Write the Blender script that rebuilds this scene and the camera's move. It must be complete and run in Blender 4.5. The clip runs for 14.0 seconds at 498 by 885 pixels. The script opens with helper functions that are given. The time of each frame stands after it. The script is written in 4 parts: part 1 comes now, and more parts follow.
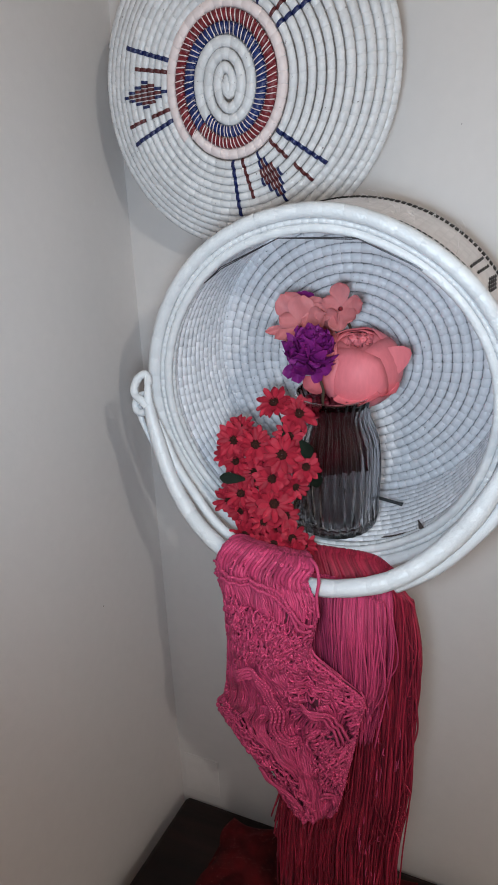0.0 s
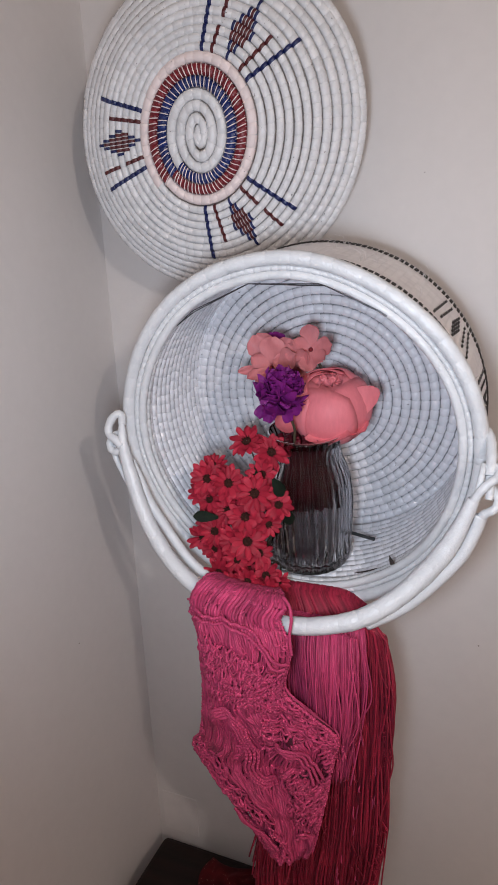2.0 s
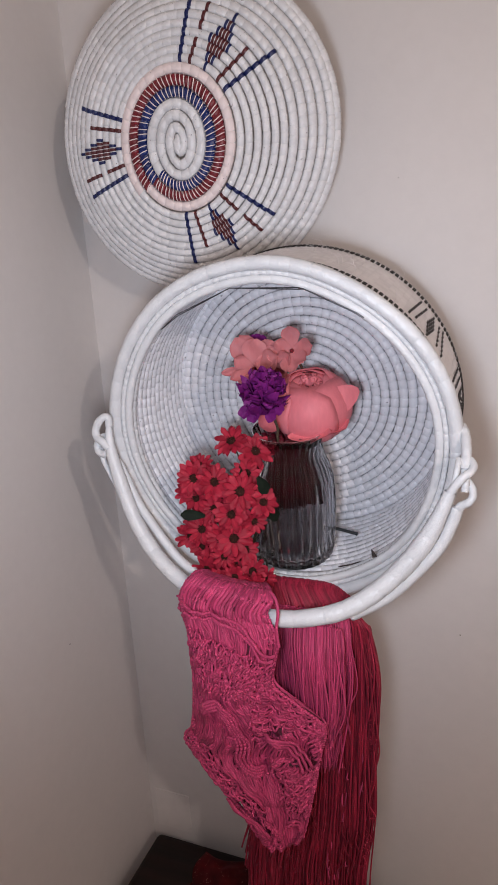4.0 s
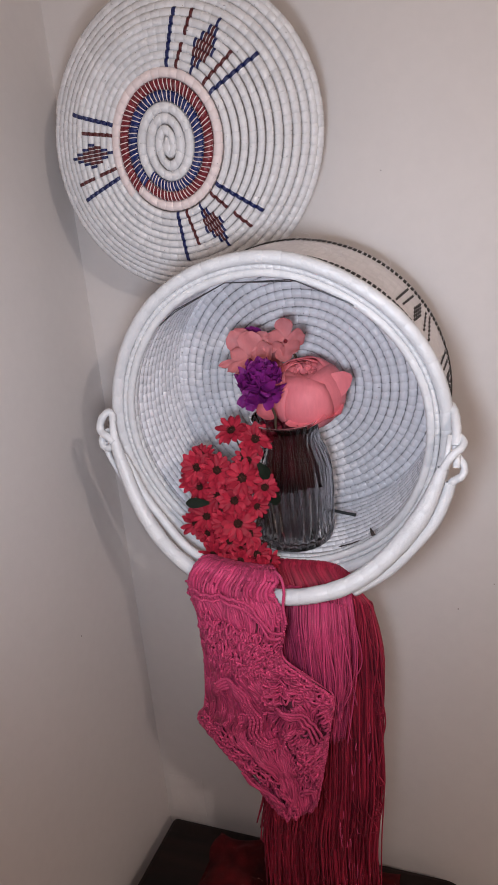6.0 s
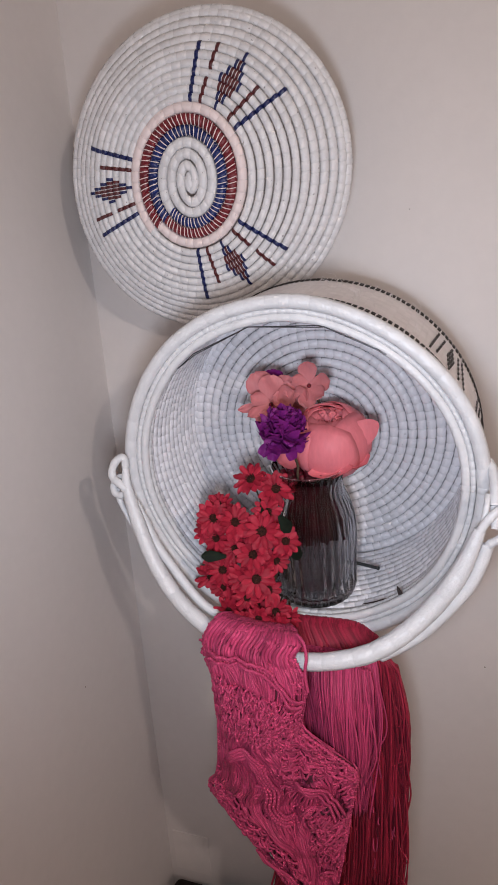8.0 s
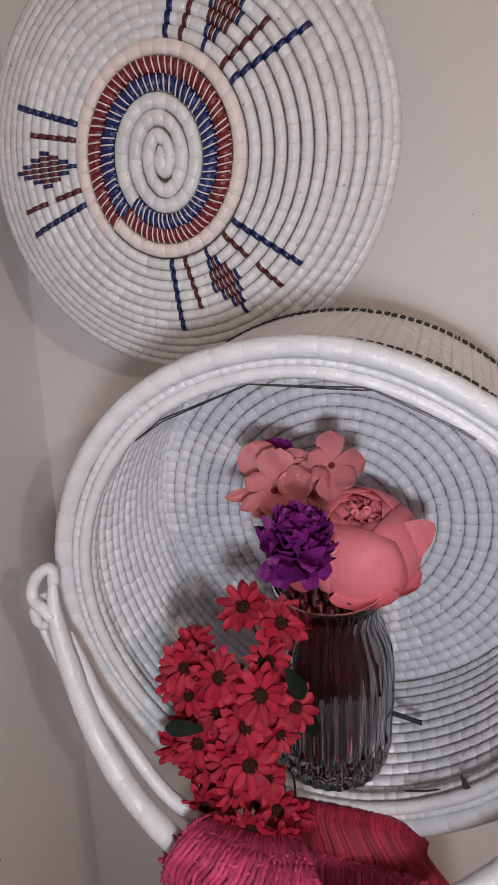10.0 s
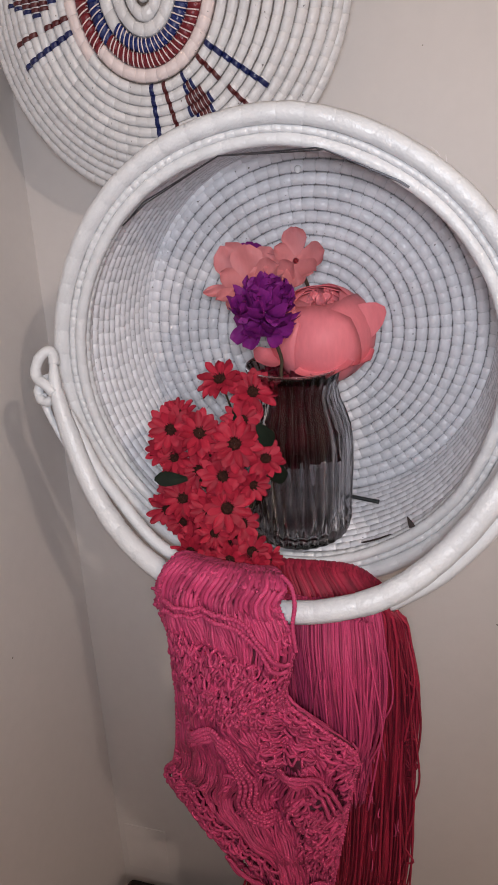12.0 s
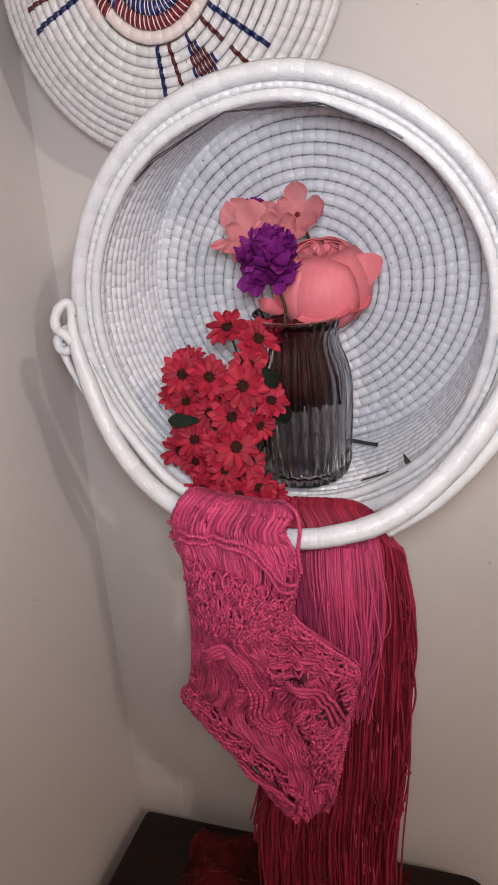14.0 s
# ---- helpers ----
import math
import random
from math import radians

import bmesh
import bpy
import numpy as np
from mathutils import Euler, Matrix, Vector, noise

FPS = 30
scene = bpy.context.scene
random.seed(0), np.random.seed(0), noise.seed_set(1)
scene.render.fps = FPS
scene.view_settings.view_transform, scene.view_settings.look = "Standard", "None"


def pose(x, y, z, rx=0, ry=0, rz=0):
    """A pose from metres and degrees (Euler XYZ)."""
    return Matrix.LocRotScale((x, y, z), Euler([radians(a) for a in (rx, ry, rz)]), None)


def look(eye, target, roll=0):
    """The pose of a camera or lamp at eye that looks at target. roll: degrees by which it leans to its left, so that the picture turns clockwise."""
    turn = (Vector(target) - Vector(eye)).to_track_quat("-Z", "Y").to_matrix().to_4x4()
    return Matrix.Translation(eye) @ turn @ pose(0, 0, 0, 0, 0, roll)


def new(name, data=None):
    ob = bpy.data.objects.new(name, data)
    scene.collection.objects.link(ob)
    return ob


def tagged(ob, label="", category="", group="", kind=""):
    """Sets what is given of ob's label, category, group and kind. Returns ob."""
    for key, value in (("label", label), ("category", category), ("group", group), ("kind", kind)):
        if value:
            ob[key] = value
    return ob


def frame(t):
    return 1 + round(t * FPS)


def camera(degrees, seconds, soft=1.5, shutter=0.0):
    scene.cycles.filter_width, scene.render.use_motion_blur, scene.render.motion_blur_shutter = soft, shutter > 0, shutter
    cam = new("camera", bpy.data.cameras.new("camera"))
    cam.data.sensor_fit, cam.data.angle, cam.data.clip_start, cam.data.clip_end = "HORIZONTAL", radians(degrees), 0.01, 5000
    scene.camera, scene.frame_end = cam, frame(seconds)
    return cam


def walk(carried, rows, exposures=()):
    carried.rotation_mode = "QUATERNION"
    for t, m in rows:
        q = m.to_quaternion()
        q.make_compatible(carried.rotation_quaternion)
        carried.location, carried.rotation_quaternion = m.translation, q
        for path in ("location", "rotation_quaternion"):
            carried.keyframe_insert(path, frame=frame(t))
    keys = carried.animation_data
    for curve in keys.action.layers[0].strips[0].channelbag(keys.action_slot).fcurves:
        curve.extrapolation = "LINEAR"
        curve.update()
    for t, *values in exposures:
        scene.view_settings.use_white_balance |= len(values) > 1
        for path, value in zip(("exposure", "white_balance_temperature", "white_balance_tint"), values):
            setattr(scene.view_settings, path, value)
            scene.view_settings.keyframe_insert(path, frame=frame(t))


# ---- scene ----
cam = camera(43.7, 14.0, soft=0.5)
PATH = [
    (0, (0.721, -1.031, 1.928), (-0.106, 0.709, 1.392), -2.9),
    (0.5, (0.723, -1.035, 1.937), (-0.096, 0.715, 1.421), -2.8),
    (1, (0.739, -1.039, 1.937), (-0.061, 0.726, 1.442), -2.9),
    (1.5, (0.732, -1.041, 1.948), (-0.068, 0.729, 1.473), -3.2),
    (2, (0.737, -1.032, 1.951), (-0.042, 0.75, 1.486), -2.9),
    (2.5, (0.747, -1.026, 1.951), (-0.01, 0.768, 1.495), -2.7),
    (3, (0.747, -1.026, 1.957), (-0.009, 0.77, 1.508), -2.9),
    (3.2, (0.744, -1.03, 1.954), (-0.004, 0.765, 1.487), -3.1),
    (5.5, (0.754, -1.091, 1.956), (0.035, 0.718, 1.5), -5.1),
    (6, (0.75, -1.095, 1.952), (0.04, 0.712, 1.475), -6.0),
    (6.5, (0.758, -1.085, 1.958), (0.052, 0.724, 1.481), -6.6),
    (7, (0.754, -1.083, 1.966), (0.04, 0.729, 1.51), -6.6),
    (7.5, (0.75, -1.074, 1.968), (0.045, 0.742, 1.513), -6.0),
    (8, (0.709, -1.047, 1.983), (-0.011, 0.773, 1.571), -5.1),
    (8.2, (0.692, -1.011, 2.01), (0.001, 0.824, 1.615), -4.9),
    (10.3, (0.578, -0.754, 2.009), (-0.055, 1.107, 1.64), -3.2),
    (10.5, (0.585, -0.758, 1.975), (-0.049, 1.099, 1.585), -2.9),
    (11, (0.606, -0.795, 1.912), (0.039, 1.096, 1.593), -2.8),
    (11.5, (0.613, -0.837, 1.876), (-0.002, 1.026, 1.489), -3.7),
    (12, (0.626, -0.882, 1.839), (0.022, 0.964, 1.365), -4.1),
    (12.5, (0.631, -0.9, 1.823), (0.05, 0.942, 1.303), -5.9),
    (13, (0.629, -0.914, 1.806), (0.05, 0.919, 1.252), -5.1),
    (13.5, (0.629, -0.922, 1.801), (0.042, 0.905, 1.24), -5.3),
    (14, (0.635, -0.941, 1.814), (0.028, 0.884, 1.268), -4.9),
]
walk(cam, [(t, look(eye, target, roll)) for t, eye, target, roll in PATH],
     exposures=((0, 0.07, 5580, -3), (0.8, 0.05, 5720, 2), (1.6, 0.03, 5880, 5), (3.2, 0.01, 6050, 9), (8.0, 0.01, 6150, 10), (10.5, -0.21, 6350, 9), (11.2, -0.17, 6400, 9), (12.2, 0.02, 6450, 9), (13, 0.13, 6420, 9), (14, 0.21, 6450, 9)))

# ---- light ----
world = bpy.data.worlds.new("room_air")
world.use_nodes = True
world.node_tree.nodes["Background"].inputs[0].default_value = (0.5, 0.48, 0.45, 1)
world.node_tree.nodes["Background"].inputs[1].default_value = 0.05
scene.world = world


def lamp(name, place, watts, radius, colour):
    data = bpy.data.lights.new(name, "POINT")
    data.energy, data.shadow_soft_size, data.color = watts, radius, colour
    ob = new(name, data)
    ob.location = place
    return ob


lamp("ceiling_bulb", (1.75, -1.70, 2.50), 34.0, 0.03, (1.0, 0.825, 0.71))
torch = bpy.data.lights.new("phone_torch", "SPOT")
torch.energy, torch.shadow_soft_size, torch.color = 16.4, 0.055, (0.868, 0.912, 1.0)
torch.spot_size, torch.spot_blend = radians(124), 1.0
new("phone_torch", torch).matrix_basis = look((0.652, -0.978, 1.868), (0.40, -0.10, 1.89))


# ---- materials ----
def material(name, build):
    m = bpy.data.materials.new(name)
    m.use_nodes = True
    nt = m.node_tree
    bsdf = nt.nodes["Principled BSDF"]
    build(nt, bsdf)
    return m


def link(nt, a, b):
    nt.links.new(a, b)


def coords(nt):
    return nt.nodes.new("ShaderNodeTexCoord").outputs["Object"]


def noise_node(nt, scale, detail=4, rough=0.55, vec=None):
    n = nt.nodes.new("ShaderNodeTexNoise")
    n.inputs["Scale"].default_value, n.inputs["Detail"].default_value, n.inputs["Roughness"].default_value = scale, detail, rough
    link(nt, vec if vec is not None else coords(nt), n.inputs["Vector"])
    return n.outputs["Fac"]


def ramp(nt, fac, stops):
    r = nt.nodes.new("ShaderNodeValToRGB")
    el = r.color_ramp.elements
    while len(el) < len(stops):
        el.new(0.5)
    for e, (p, c) in zip(el, stops):
        e.position, e.color = p, (*c, 1)
    link(nt, fac, r.inputs["Fac"])
    return r.outputs["Color"]


def mix(nt, fac, a, b, kind="MIX"):
    m = nt.nodes.new("ShaderNodeMix")
    m.data_type, m.blend_type = "RGBA", kind
    for sock, v in ((m.inputs[0], fac), (m.inputs[6], a), (m.inputs[7], b)):
        if isinstance(v, (int, float)):
            sock.default_value = v
        elif isinstance(v, tuple):
            sock.default_value = (*v, 1)
        else:
            link(nt, v, sock)
    return m.outputs[2]


def bump(nt, bsdf, height, strength, distance):
    b = nt.nodes.new("ShaderNodeBump")
    b.inputs["Strength"].default_value, b.inputs["Distance"].default_value = strength, distance
    link(nt, height, b.inputs["Height"])
    link(nt, b.outputs["Normal"], bsdf.inputs["Normal"])


def stretched(nt, sx, sy, sz):
    m = nt.nodes.new("ShaderNodeMapping")
    m.inputs["Scale"].default_value = (sx, sy, sz)
    link(nt, coords(nt), m.inputs["Vector"])
    return m.outputs["Vector"]


def island(nt):
    return nt.nodes.new("ShaderNodeNewGeometry").outputs["Random Per Island"]


def wall_paint(c):
    def build(nt, b):
        big = noise_node(nt, 1.3, 5)
        col = ramp(nt, big, [(0.3, tuple(v * 0.93 for v in c)), (0.7, c)])
        fine = noise_node(nt, 45, 3)
        col = mix(nt, 0.10, col, ramp(nt, fine, [(0.35, tuple(v * 0.8 for v in c)), (0.65, c)]))
        link(nt, col, b.inputs["Base Color"])
        b.inputs["Roughness"].default_value = 0.6
        bump(nt, b, noise_node(nt, 160, 3), 0.10, 0.002)
    return build


def raffia(c, rough=0.34, spread=0.14, crumple=0.0, dirty=0.85):
    def build(nt, b):
        isl = ramp(nt, island(nt), [(0.0, tuple(v * (1 - spread) for v in c)), (1.0, tuple(min(1, v * (1 + spread * 0.5)) for v in c))])
        dirt = noise_node(nt, 22, 5)
        col = mix(nt, ramp(nt, dirt, [(0.45, (0, 0, 0)), (0.75, (0.35, 0.35, 0.35))]), isl, tuple(v * 0.72 for v in c))
        fleck = noise_node(nt, 230, 1)
        col = mix(nt, ramp(nt, fleck, [(0.755, (0, 0, 0)), (0.79, (dirty, dirty, dirty))]), col, (0.16, 0.14, 0.13))
        link(nt, col, b.inputs["Base Color"])
        r = nt.nodes.new("ShaderNodeMapRange")
        r.inputs["To Min"].default_value, r.inputs["To Max"].default_value = rough - 0.08, rough + 0.16
        link(nt, noise_node(nt, 60, 3), r.inputs["Value"])
        link(nt, r.outputs["Result"], b.inputs["Roughness"])
        w = nt.nodes.new("ShaderNodeMath")
        w.operation = "ADD"
        link(nt, noise_node(nt, 420, 3), w.inputs[0])
        link(nt, noise_node(nt, 95, 3), w.inputs[1])
        big = nt.nodes.new("ShaderNodeMath")
        big.operation = "MULTIPLY_ADD"
        link(nt, noise_node(nt, 42, 4, 0.65), big.inputs[0])
        big.inputs[1].default_value = crumple
        link(nt, w.outputs[0], big.inputs[2])
        bump(nt, b, big.outputs[0], 0.40, 0.0014)
    return build


def plain(c, rough, vary=0.18, scale=40, metal=0.0, bumps=0.2, dist=0.001):
    def build(nt, b):
        col = ramp(nt, noise_node(nt, scale, 5), [(0.3, tuple(v * (1 - vary) for v in c)), (0.7, tuple(min(1, v * (1 + vary)) for v in c))])
        link(nt, col, b.inputs["Base Color"])
        b.inputs["Roughness"].default_value, b.inputs["Metallic"].default_value = rough, metal
        bump(nt, b, noise_node(nt, scale * 6, 3), bumps, dist)
    return build


def petal(c, c2, rough=0.55, sub=0.12):
    def build(nt, b):
        isl = ramp(nt, island(nt), [(0.0, c2), (1.0, c)])
        vein = noise_node(nt, 1.0, 4, vec=stretched(nt, 160, 160, 40))
        col = mix(nt, 0.35, isl, ramp(nt, vein, [(0.3, tuple(v * 0.7 for v in c)), (0.7, c)]))
        link(nt, col, b.inputs["Base Color"])
        b.inputs["Roughness"].default_value = rough
        b.inputs["Subsurface Weight"].default_value = sub
        b.inputs["Subsurface Radius"].default_value = (0.01, 0.004, 0.003)
        b.inputs["Specular IOR Level"].default_value = 0.22
        bump(nt, b, vein, 0.25, 0.001)
    return build


def yarn(c):
    def build(nt, b):
        isl = ramp(nt, island(nt), [(0.0, tuple(v * 0.52 for v in c)), (1.0, tuple(v * 1.30 for v in c))])
        col = mix(nt, 0.3, isl, ramp(nt, noise_node(nt, 300, 3), [(0.3, tuple(v * 0.65 for v in c)), (0.7, c)]))
        link(nt, col, b.inputs["Base Color"])
        b.inputs["Roughness"].default_value = 0.58
        b.inputs["Sheen Weight"].default_value = 0.06
        b.inputs["Specular IOR Level"].default_value = 0.32
        b.inputs["Sheen Tint"].default_value = (1.0, 0.45, 0.65, 1)
        bump(nt, b, noise_node(nt, 700, 2), 0.5, 0.0008)
    return build


def table_wood(nt, b):
    g = noise_node(nt, 3.0, 6, vec=stretched(nt, 1, 14, 14))
    col = ramp(nt, g, [(0.3, (0.005, 0.0022, 0.0016)), (0.7, (0.016, 0.007, 0.005))])
    link(nt, col, b.inputs["Base Color"])
    r = nt.nodes.new("ShaderNodeMapRange")
    r.inputs["To Min"].default_value, r.inputs["To Max"].default_value = 0.35, 0.6
    b.inputs["Specular IOR Level"].default_value = 0.25
    link(nt, noise_node(nt, 30, 4), r.inputs["Value"])
    link(nt, r.outputs["Result"], b.inputs["Roughness"])
    bump(nt, b, g, 0.12, 0.001)


def glitter_cloth(nt, b):
    v = nt.nodes.new("ShaderNodeTexVoronoi")
    v.inputs["Scale"].default_value = 190
    link(nt, coords(nt), v.inputs["Vector"])
    spark = ramp(nt, v.outputs["Distance"], [(0.10, (1, 1, 1)), (0.16, (0, 0, 0))])
    pick = ramp(nt, noise_node(nt, 55, 2), [(0.48, (0, 0, 0)), (0.53, (1, 1, 1))])
    fac = mix(nt, 1.0, spark, pick, "MULTIPLY")
    base = ramp(nt, noise_node(nt, 18, 4), [(0.3, (0.020, 0.001, 0.002)), (0.7, (0.11, 0.004, 0.007))])
    link(nt, mix(nt, fac, base, (0.9, 0.5, 0.38)), b.inputs["Base Color"])
    link(nt, fac, b.inputs["Metallic"])
    b.inputs["Roughness"].default_value = 0.75
    b.inputs["Specular IOR Level"].default_value = 0.15
    bump(nt, b, noise_node(nt, 380, 2), 0.4, 0.001)


def smoked_glass(nt, b):
    b.inputs["Base Color"].default_value = (0.60, 0.585, 0.60, 1)
    b.inputs["Transmission Weight"].default_value = 1.0
    b.inputs["IOR"].default_value = 1.50
    b.inputs["Roughness"].default_value = 0.03
    bump(nt, b, noise_node(nt, 35, 2), 0.08, 0.002)


def outer_weave(nt, b):
    g = noise_node(nt, 14, 4)
    col = ramp(nt, g, [(0.3, (0.86, 0.815, 0.83)), (0.7, (0.93, 0.90, 0.91))])
    isl = ramp(nt, island(nt), [(0, (0.90, 0.90, 0.90)), (1, (1, 1, 1))])
    link(nt, mix(nt, 1.0, col, isl, "MULTIPLY"), b.inputs["Base Color"])
    b.inputs["Roughness"].default_value = 0.5
    bump(nt, b, noise_node(nt, 300, 3), 0.3, 0.001)


M_WALL = material("cream_wall_paint", wall_paint((0.70, 0.655, 0.635)))
M_CEIL = material("white_ceiling_paint", wall_paint((0.78, 0.76, 0.72)))
M_FLOOR = material("brown_floor_tile", plain((0.22, 0.14, 0.10), 0.4, 0.25, 8))
M_RAFFIA = material("white_raffia_wrap", raffia((0.82, 0.805, 0.835), 0.21, 0.10))
M_LIDRAFFIA = material("lid_raffia_wrap", raffia((0.70, 0.685, 0.69), 0.24, 0.10))
M_RIM = material("thick_white_wrap", raffia((0.70, 0.695, 0.705), 0.28, 0.12, 4.0, 0.12))
M_CORE = material("coil_core_straw", plain((0.32, 0.32, 0.325), 0.8, 0.2, 60))
M_LIDCORE = material("lid_core_straw", plain((0.55, 0.54, 0.53), 0.8, 0.2, 60))
M_NAVY = material("navy_raffia", raffia((0.010, 0.022, 0.125), 0.25, 0.3))
M_MAROON = material("dark_red_raffia", raffia((0.17, 0.012, 0.020), 0.28, 0.3))
M_DARKBLUE = material("dark_navy_raffia", raffia((0.008, 0.014, 0.085), 0.25, 0.3))
M_DARKRED = material("wine_red_raffia", raffia((0.085, 0.012, 0.014), 0.3, 0.3))
M_PINKWHITE = material("pink_white_raffia", raffia((0.78, 0.66, 0.64), 0.34, 0.08))
M_BLACK = material("black_raffia", raffia((0.022, 0.018, 0.018), 0.4, 0.3))
M_OUTER = material("outer_weave", outer_weave)
M_WIRE = material("grey_wire", plain((0.10, 0.10, 0.11), 0.35, 0.2, 60, 0.8))
M_NAIL = material("white_pin_head", plain((0.86, 0.86, 0.86), 0.12, 0.05))
M_GLASS = material("smoked_glass", smoked_glass)
M_MUM = material("red_mum_petal", petal((0.42, 0.017, 0.042), (0.17, 0.005, 0.015), 0.6, 0.0))
M_MUMEYE = material("mum_eye", plain((0.045, 0.014, 0.010), 0.8, 0.4, 300, 0, 0.8, 0.002))
M_PEONY = material("salmon_petal", petal((0.72, 0.205, 0.235), (0.60, 0.135, 0.165), 0.5, 0.08))
M_ORCHID = material("pale_pink_petal", petal((0.62, 0.225, 0.235), (0.46, 0.125, 0.135), 0.5, 0.15))
M_PURPLE = material("purple_petal", petal((0.200, 0.014, 0.172), (0.090, 0.005, 0.088)))
M_LEAF = material("dark_leaf", plain((0.007, 0.011, 0.006), 0.7, 0.35, 60))
for dull in (M_LEAF, M_MUMEYE):
    dull.node_tree.nodes["Principled BSDF"].inputs["Specular IOR Level"].default_value = 0.15
M_STEM = material("flower_stem", plain((0.05, 0.035, 0.02), 0.6, 0.3, 60))
M_DARKSTEM = material("maroon_stem", plain((0.075, 0.0018, 0.009), 0.3, 0.5, 60))
M_TWIG = material("dark_twig", plain((0.02, 0.022, 0.024), 0.55, 0.3, 80))
M_YARN = material("magenta_yarn", yarn((0.51, 0.049, 0.140)))
# yarn colour darkened to paint the shade in the lace holes
M_HOLESHADE = material("magenta_hole_shade", yarn((0.12, 0.008, 0.030)))
M_CRIMSON = material("crimson_yarn", yarn((0.32, 0.015, 0.042)))
M_TABLE = material("dark_table_wood", table_wood)
M_GLITTER = material("red_glitter_cloth", glitter_cloth)
M_PLATE = material("white_plate_plastic", plain((0.70, 0.655, 0.635), 0.6, 0.03))
M_SPECK = material("chipped_paint", plain((0.26, 0.22, 0.20), 0.8, 0.2, 200))
M_BITS = material("dry_leaf_bit", plain((0.03, 0.02, 0.018), 0.8, 0.3, 80))


# ---- mesh tools ----
def mesh_object(name, verts, faces, mats, parent=None, label="", picks=None, smooth=True):
    me = bpy.data.meshes.new(name)
    me.from_pydata([tuple(map(float, v)) for v in verts], [], faces)
    for m in mats if isinstance(mats, (list, tuple)) else (mats,):
        me.materials.append(m)
    if picks is not None:
        me.polygons.foreach_set("material_index", picks)
    me.polygons.foreach_set("use_smooth", [smooth] * len(me.polygons))
    me.update()
    ob = new(name, me)
    if parent is not None:
        ob.parent = parent
        ob.matrix_parent_inverse = parent.matrix_basis.inverted()
    if label:
        tagged(ob, label)
    return ob


def part(name, bm, mat, parent, label="", smooth=True):
    me = bpy.data.meshes.new(name)
    bmesh.ops.recalc_face_normals(bm, faces=bm.faces)
    bm.to_mesh(me)
    bm.free()
    me.materials.append(mat)
    me.polygons.foreach_set("use_smooth", [smooth] * len(me.polygons))
    ob = new(name, me)
    if parent is not None:
        ob.parent = parent
        ob.matrix_parent_inverse = parent.matrix_basis.inverted()
    if label:
        tagged(ob, label)
    return ob


def thing(name, place, label, category, group="", kind=""):
    ob = new(name)
    ob.location = place
    ob.matrix_basis = Matrix.Translation(place)
    ob.empty_display_size = 0.02
    return tagged(ob, label, category, group, kind)


class Soup:
    """Collects vertices and faces of many small pieces for one mesh."""

    def __init__(self):
        self.v, self.f, self.m = [], [], []

    def tube(self, pts, radii, sides=6, mat=0, up=None, flat=1.0, cap=True, closed=False):
        pts = [np.asarray(p, float) for p in pts]
        n = len(pts)
        if isinstance(radii, (int, float)):
            radii = [radii] * n
        base = len(self.v)
        ref = np.asarray(up if up is not None else (0.3, 0.5, 0.8), float)
        for i, p in enumerate(pts):
            a, b = (pts[(i - 1) % n], pts[(i + 1) % n]) if closed else (pts[max(i - 1, 0)], pts[min(i + 1, n - 1)])
            d = b - a
            d = d / (np.linalg.norm(d) + 1e-12)
            s = np.cross(d, ref)
            s = s / (np.linalg.norm(s) + 1e-12)
            u = np.cross(s, d)
            for k in range(sides):
                t = 2 * math.pi * k / sides
                self.v.append(p + radii[i] * (math.cos(t) * s + flat * math.sin(t) * u))
        for i in range(n if closed else n - 1):
            j = (i + 1) % n
            for k in range(sides):
                k2 = (k + 1) % sides
                self.f.append((base + i * sides + k, base + i * sides + k2, base + j * sides + k2, base + j * sides + k))
                self.m.append(mat)
        if cap and not closed:
            self.f.append(tuple(base + k for k in reversed(range(sides))))
            self.f.append(tuple(base + (n - 1) * sides + k for k in range(sides)))
            self.m += [mat, mat]

    def grid(self, rows, mat=0, wrap=False):
        base, h, w = len(self.v), len(rows), len(rows[0])
        for r in rows:
            self.v.extend(np.asarray(p, float) for p in r)
        for i in range(h - 1):
            for k in range(w if wrap else w - 1):
                k2 = (k + 1) % w
                self.f.append((base + i * w + k, base + i * w + k2, base + (i + 1) * w + k2, base + (i + 1) * w + k))
                self.m.append(mat)

    def make(self, name, mats, parent=None, label="", smooth=True):
        return mesh_object(name, self.v, self.f, mats, parent, label, self.m, smooth)


def spline(keys, n):
    """n points on a smooth curve through the keys."""
    k = np.asarray(keys, float)
    out = []
    for t in np.linspace(0, len(k) - 1, n):
        i = min(int(t), len(k) - 2)
        f = t - i
        p0, p1, p2, p3 = k[max(i - 1, 0)], k[i], k[i + 1], k[min(i + 2, len(k) - 1)]
        out.append(0.5 * (2 * p1 + (p2 - p0) * f + (2 * p0 - 5 * p1 + 4 * p2 - p3) * f * f + (3 * p1 - p0 - 3 * p2 + p3) * f ** 3))
    return out


def axes(droop, turn):
    """Outward axis, sideways and upward directions of a round thing on the wall."""
    d, p = radians(droop), radians(turn)
    a = np.array([math.sin(p) * math.cos(d), -math.cos(p) * math.cos(d), -math.sin(d)])
    e1 = np.cross(a, (0, 0, 1))
    e1 = -e1 / np.linalg.norm(e1)
    return a, e1, np.cross(a, e1)


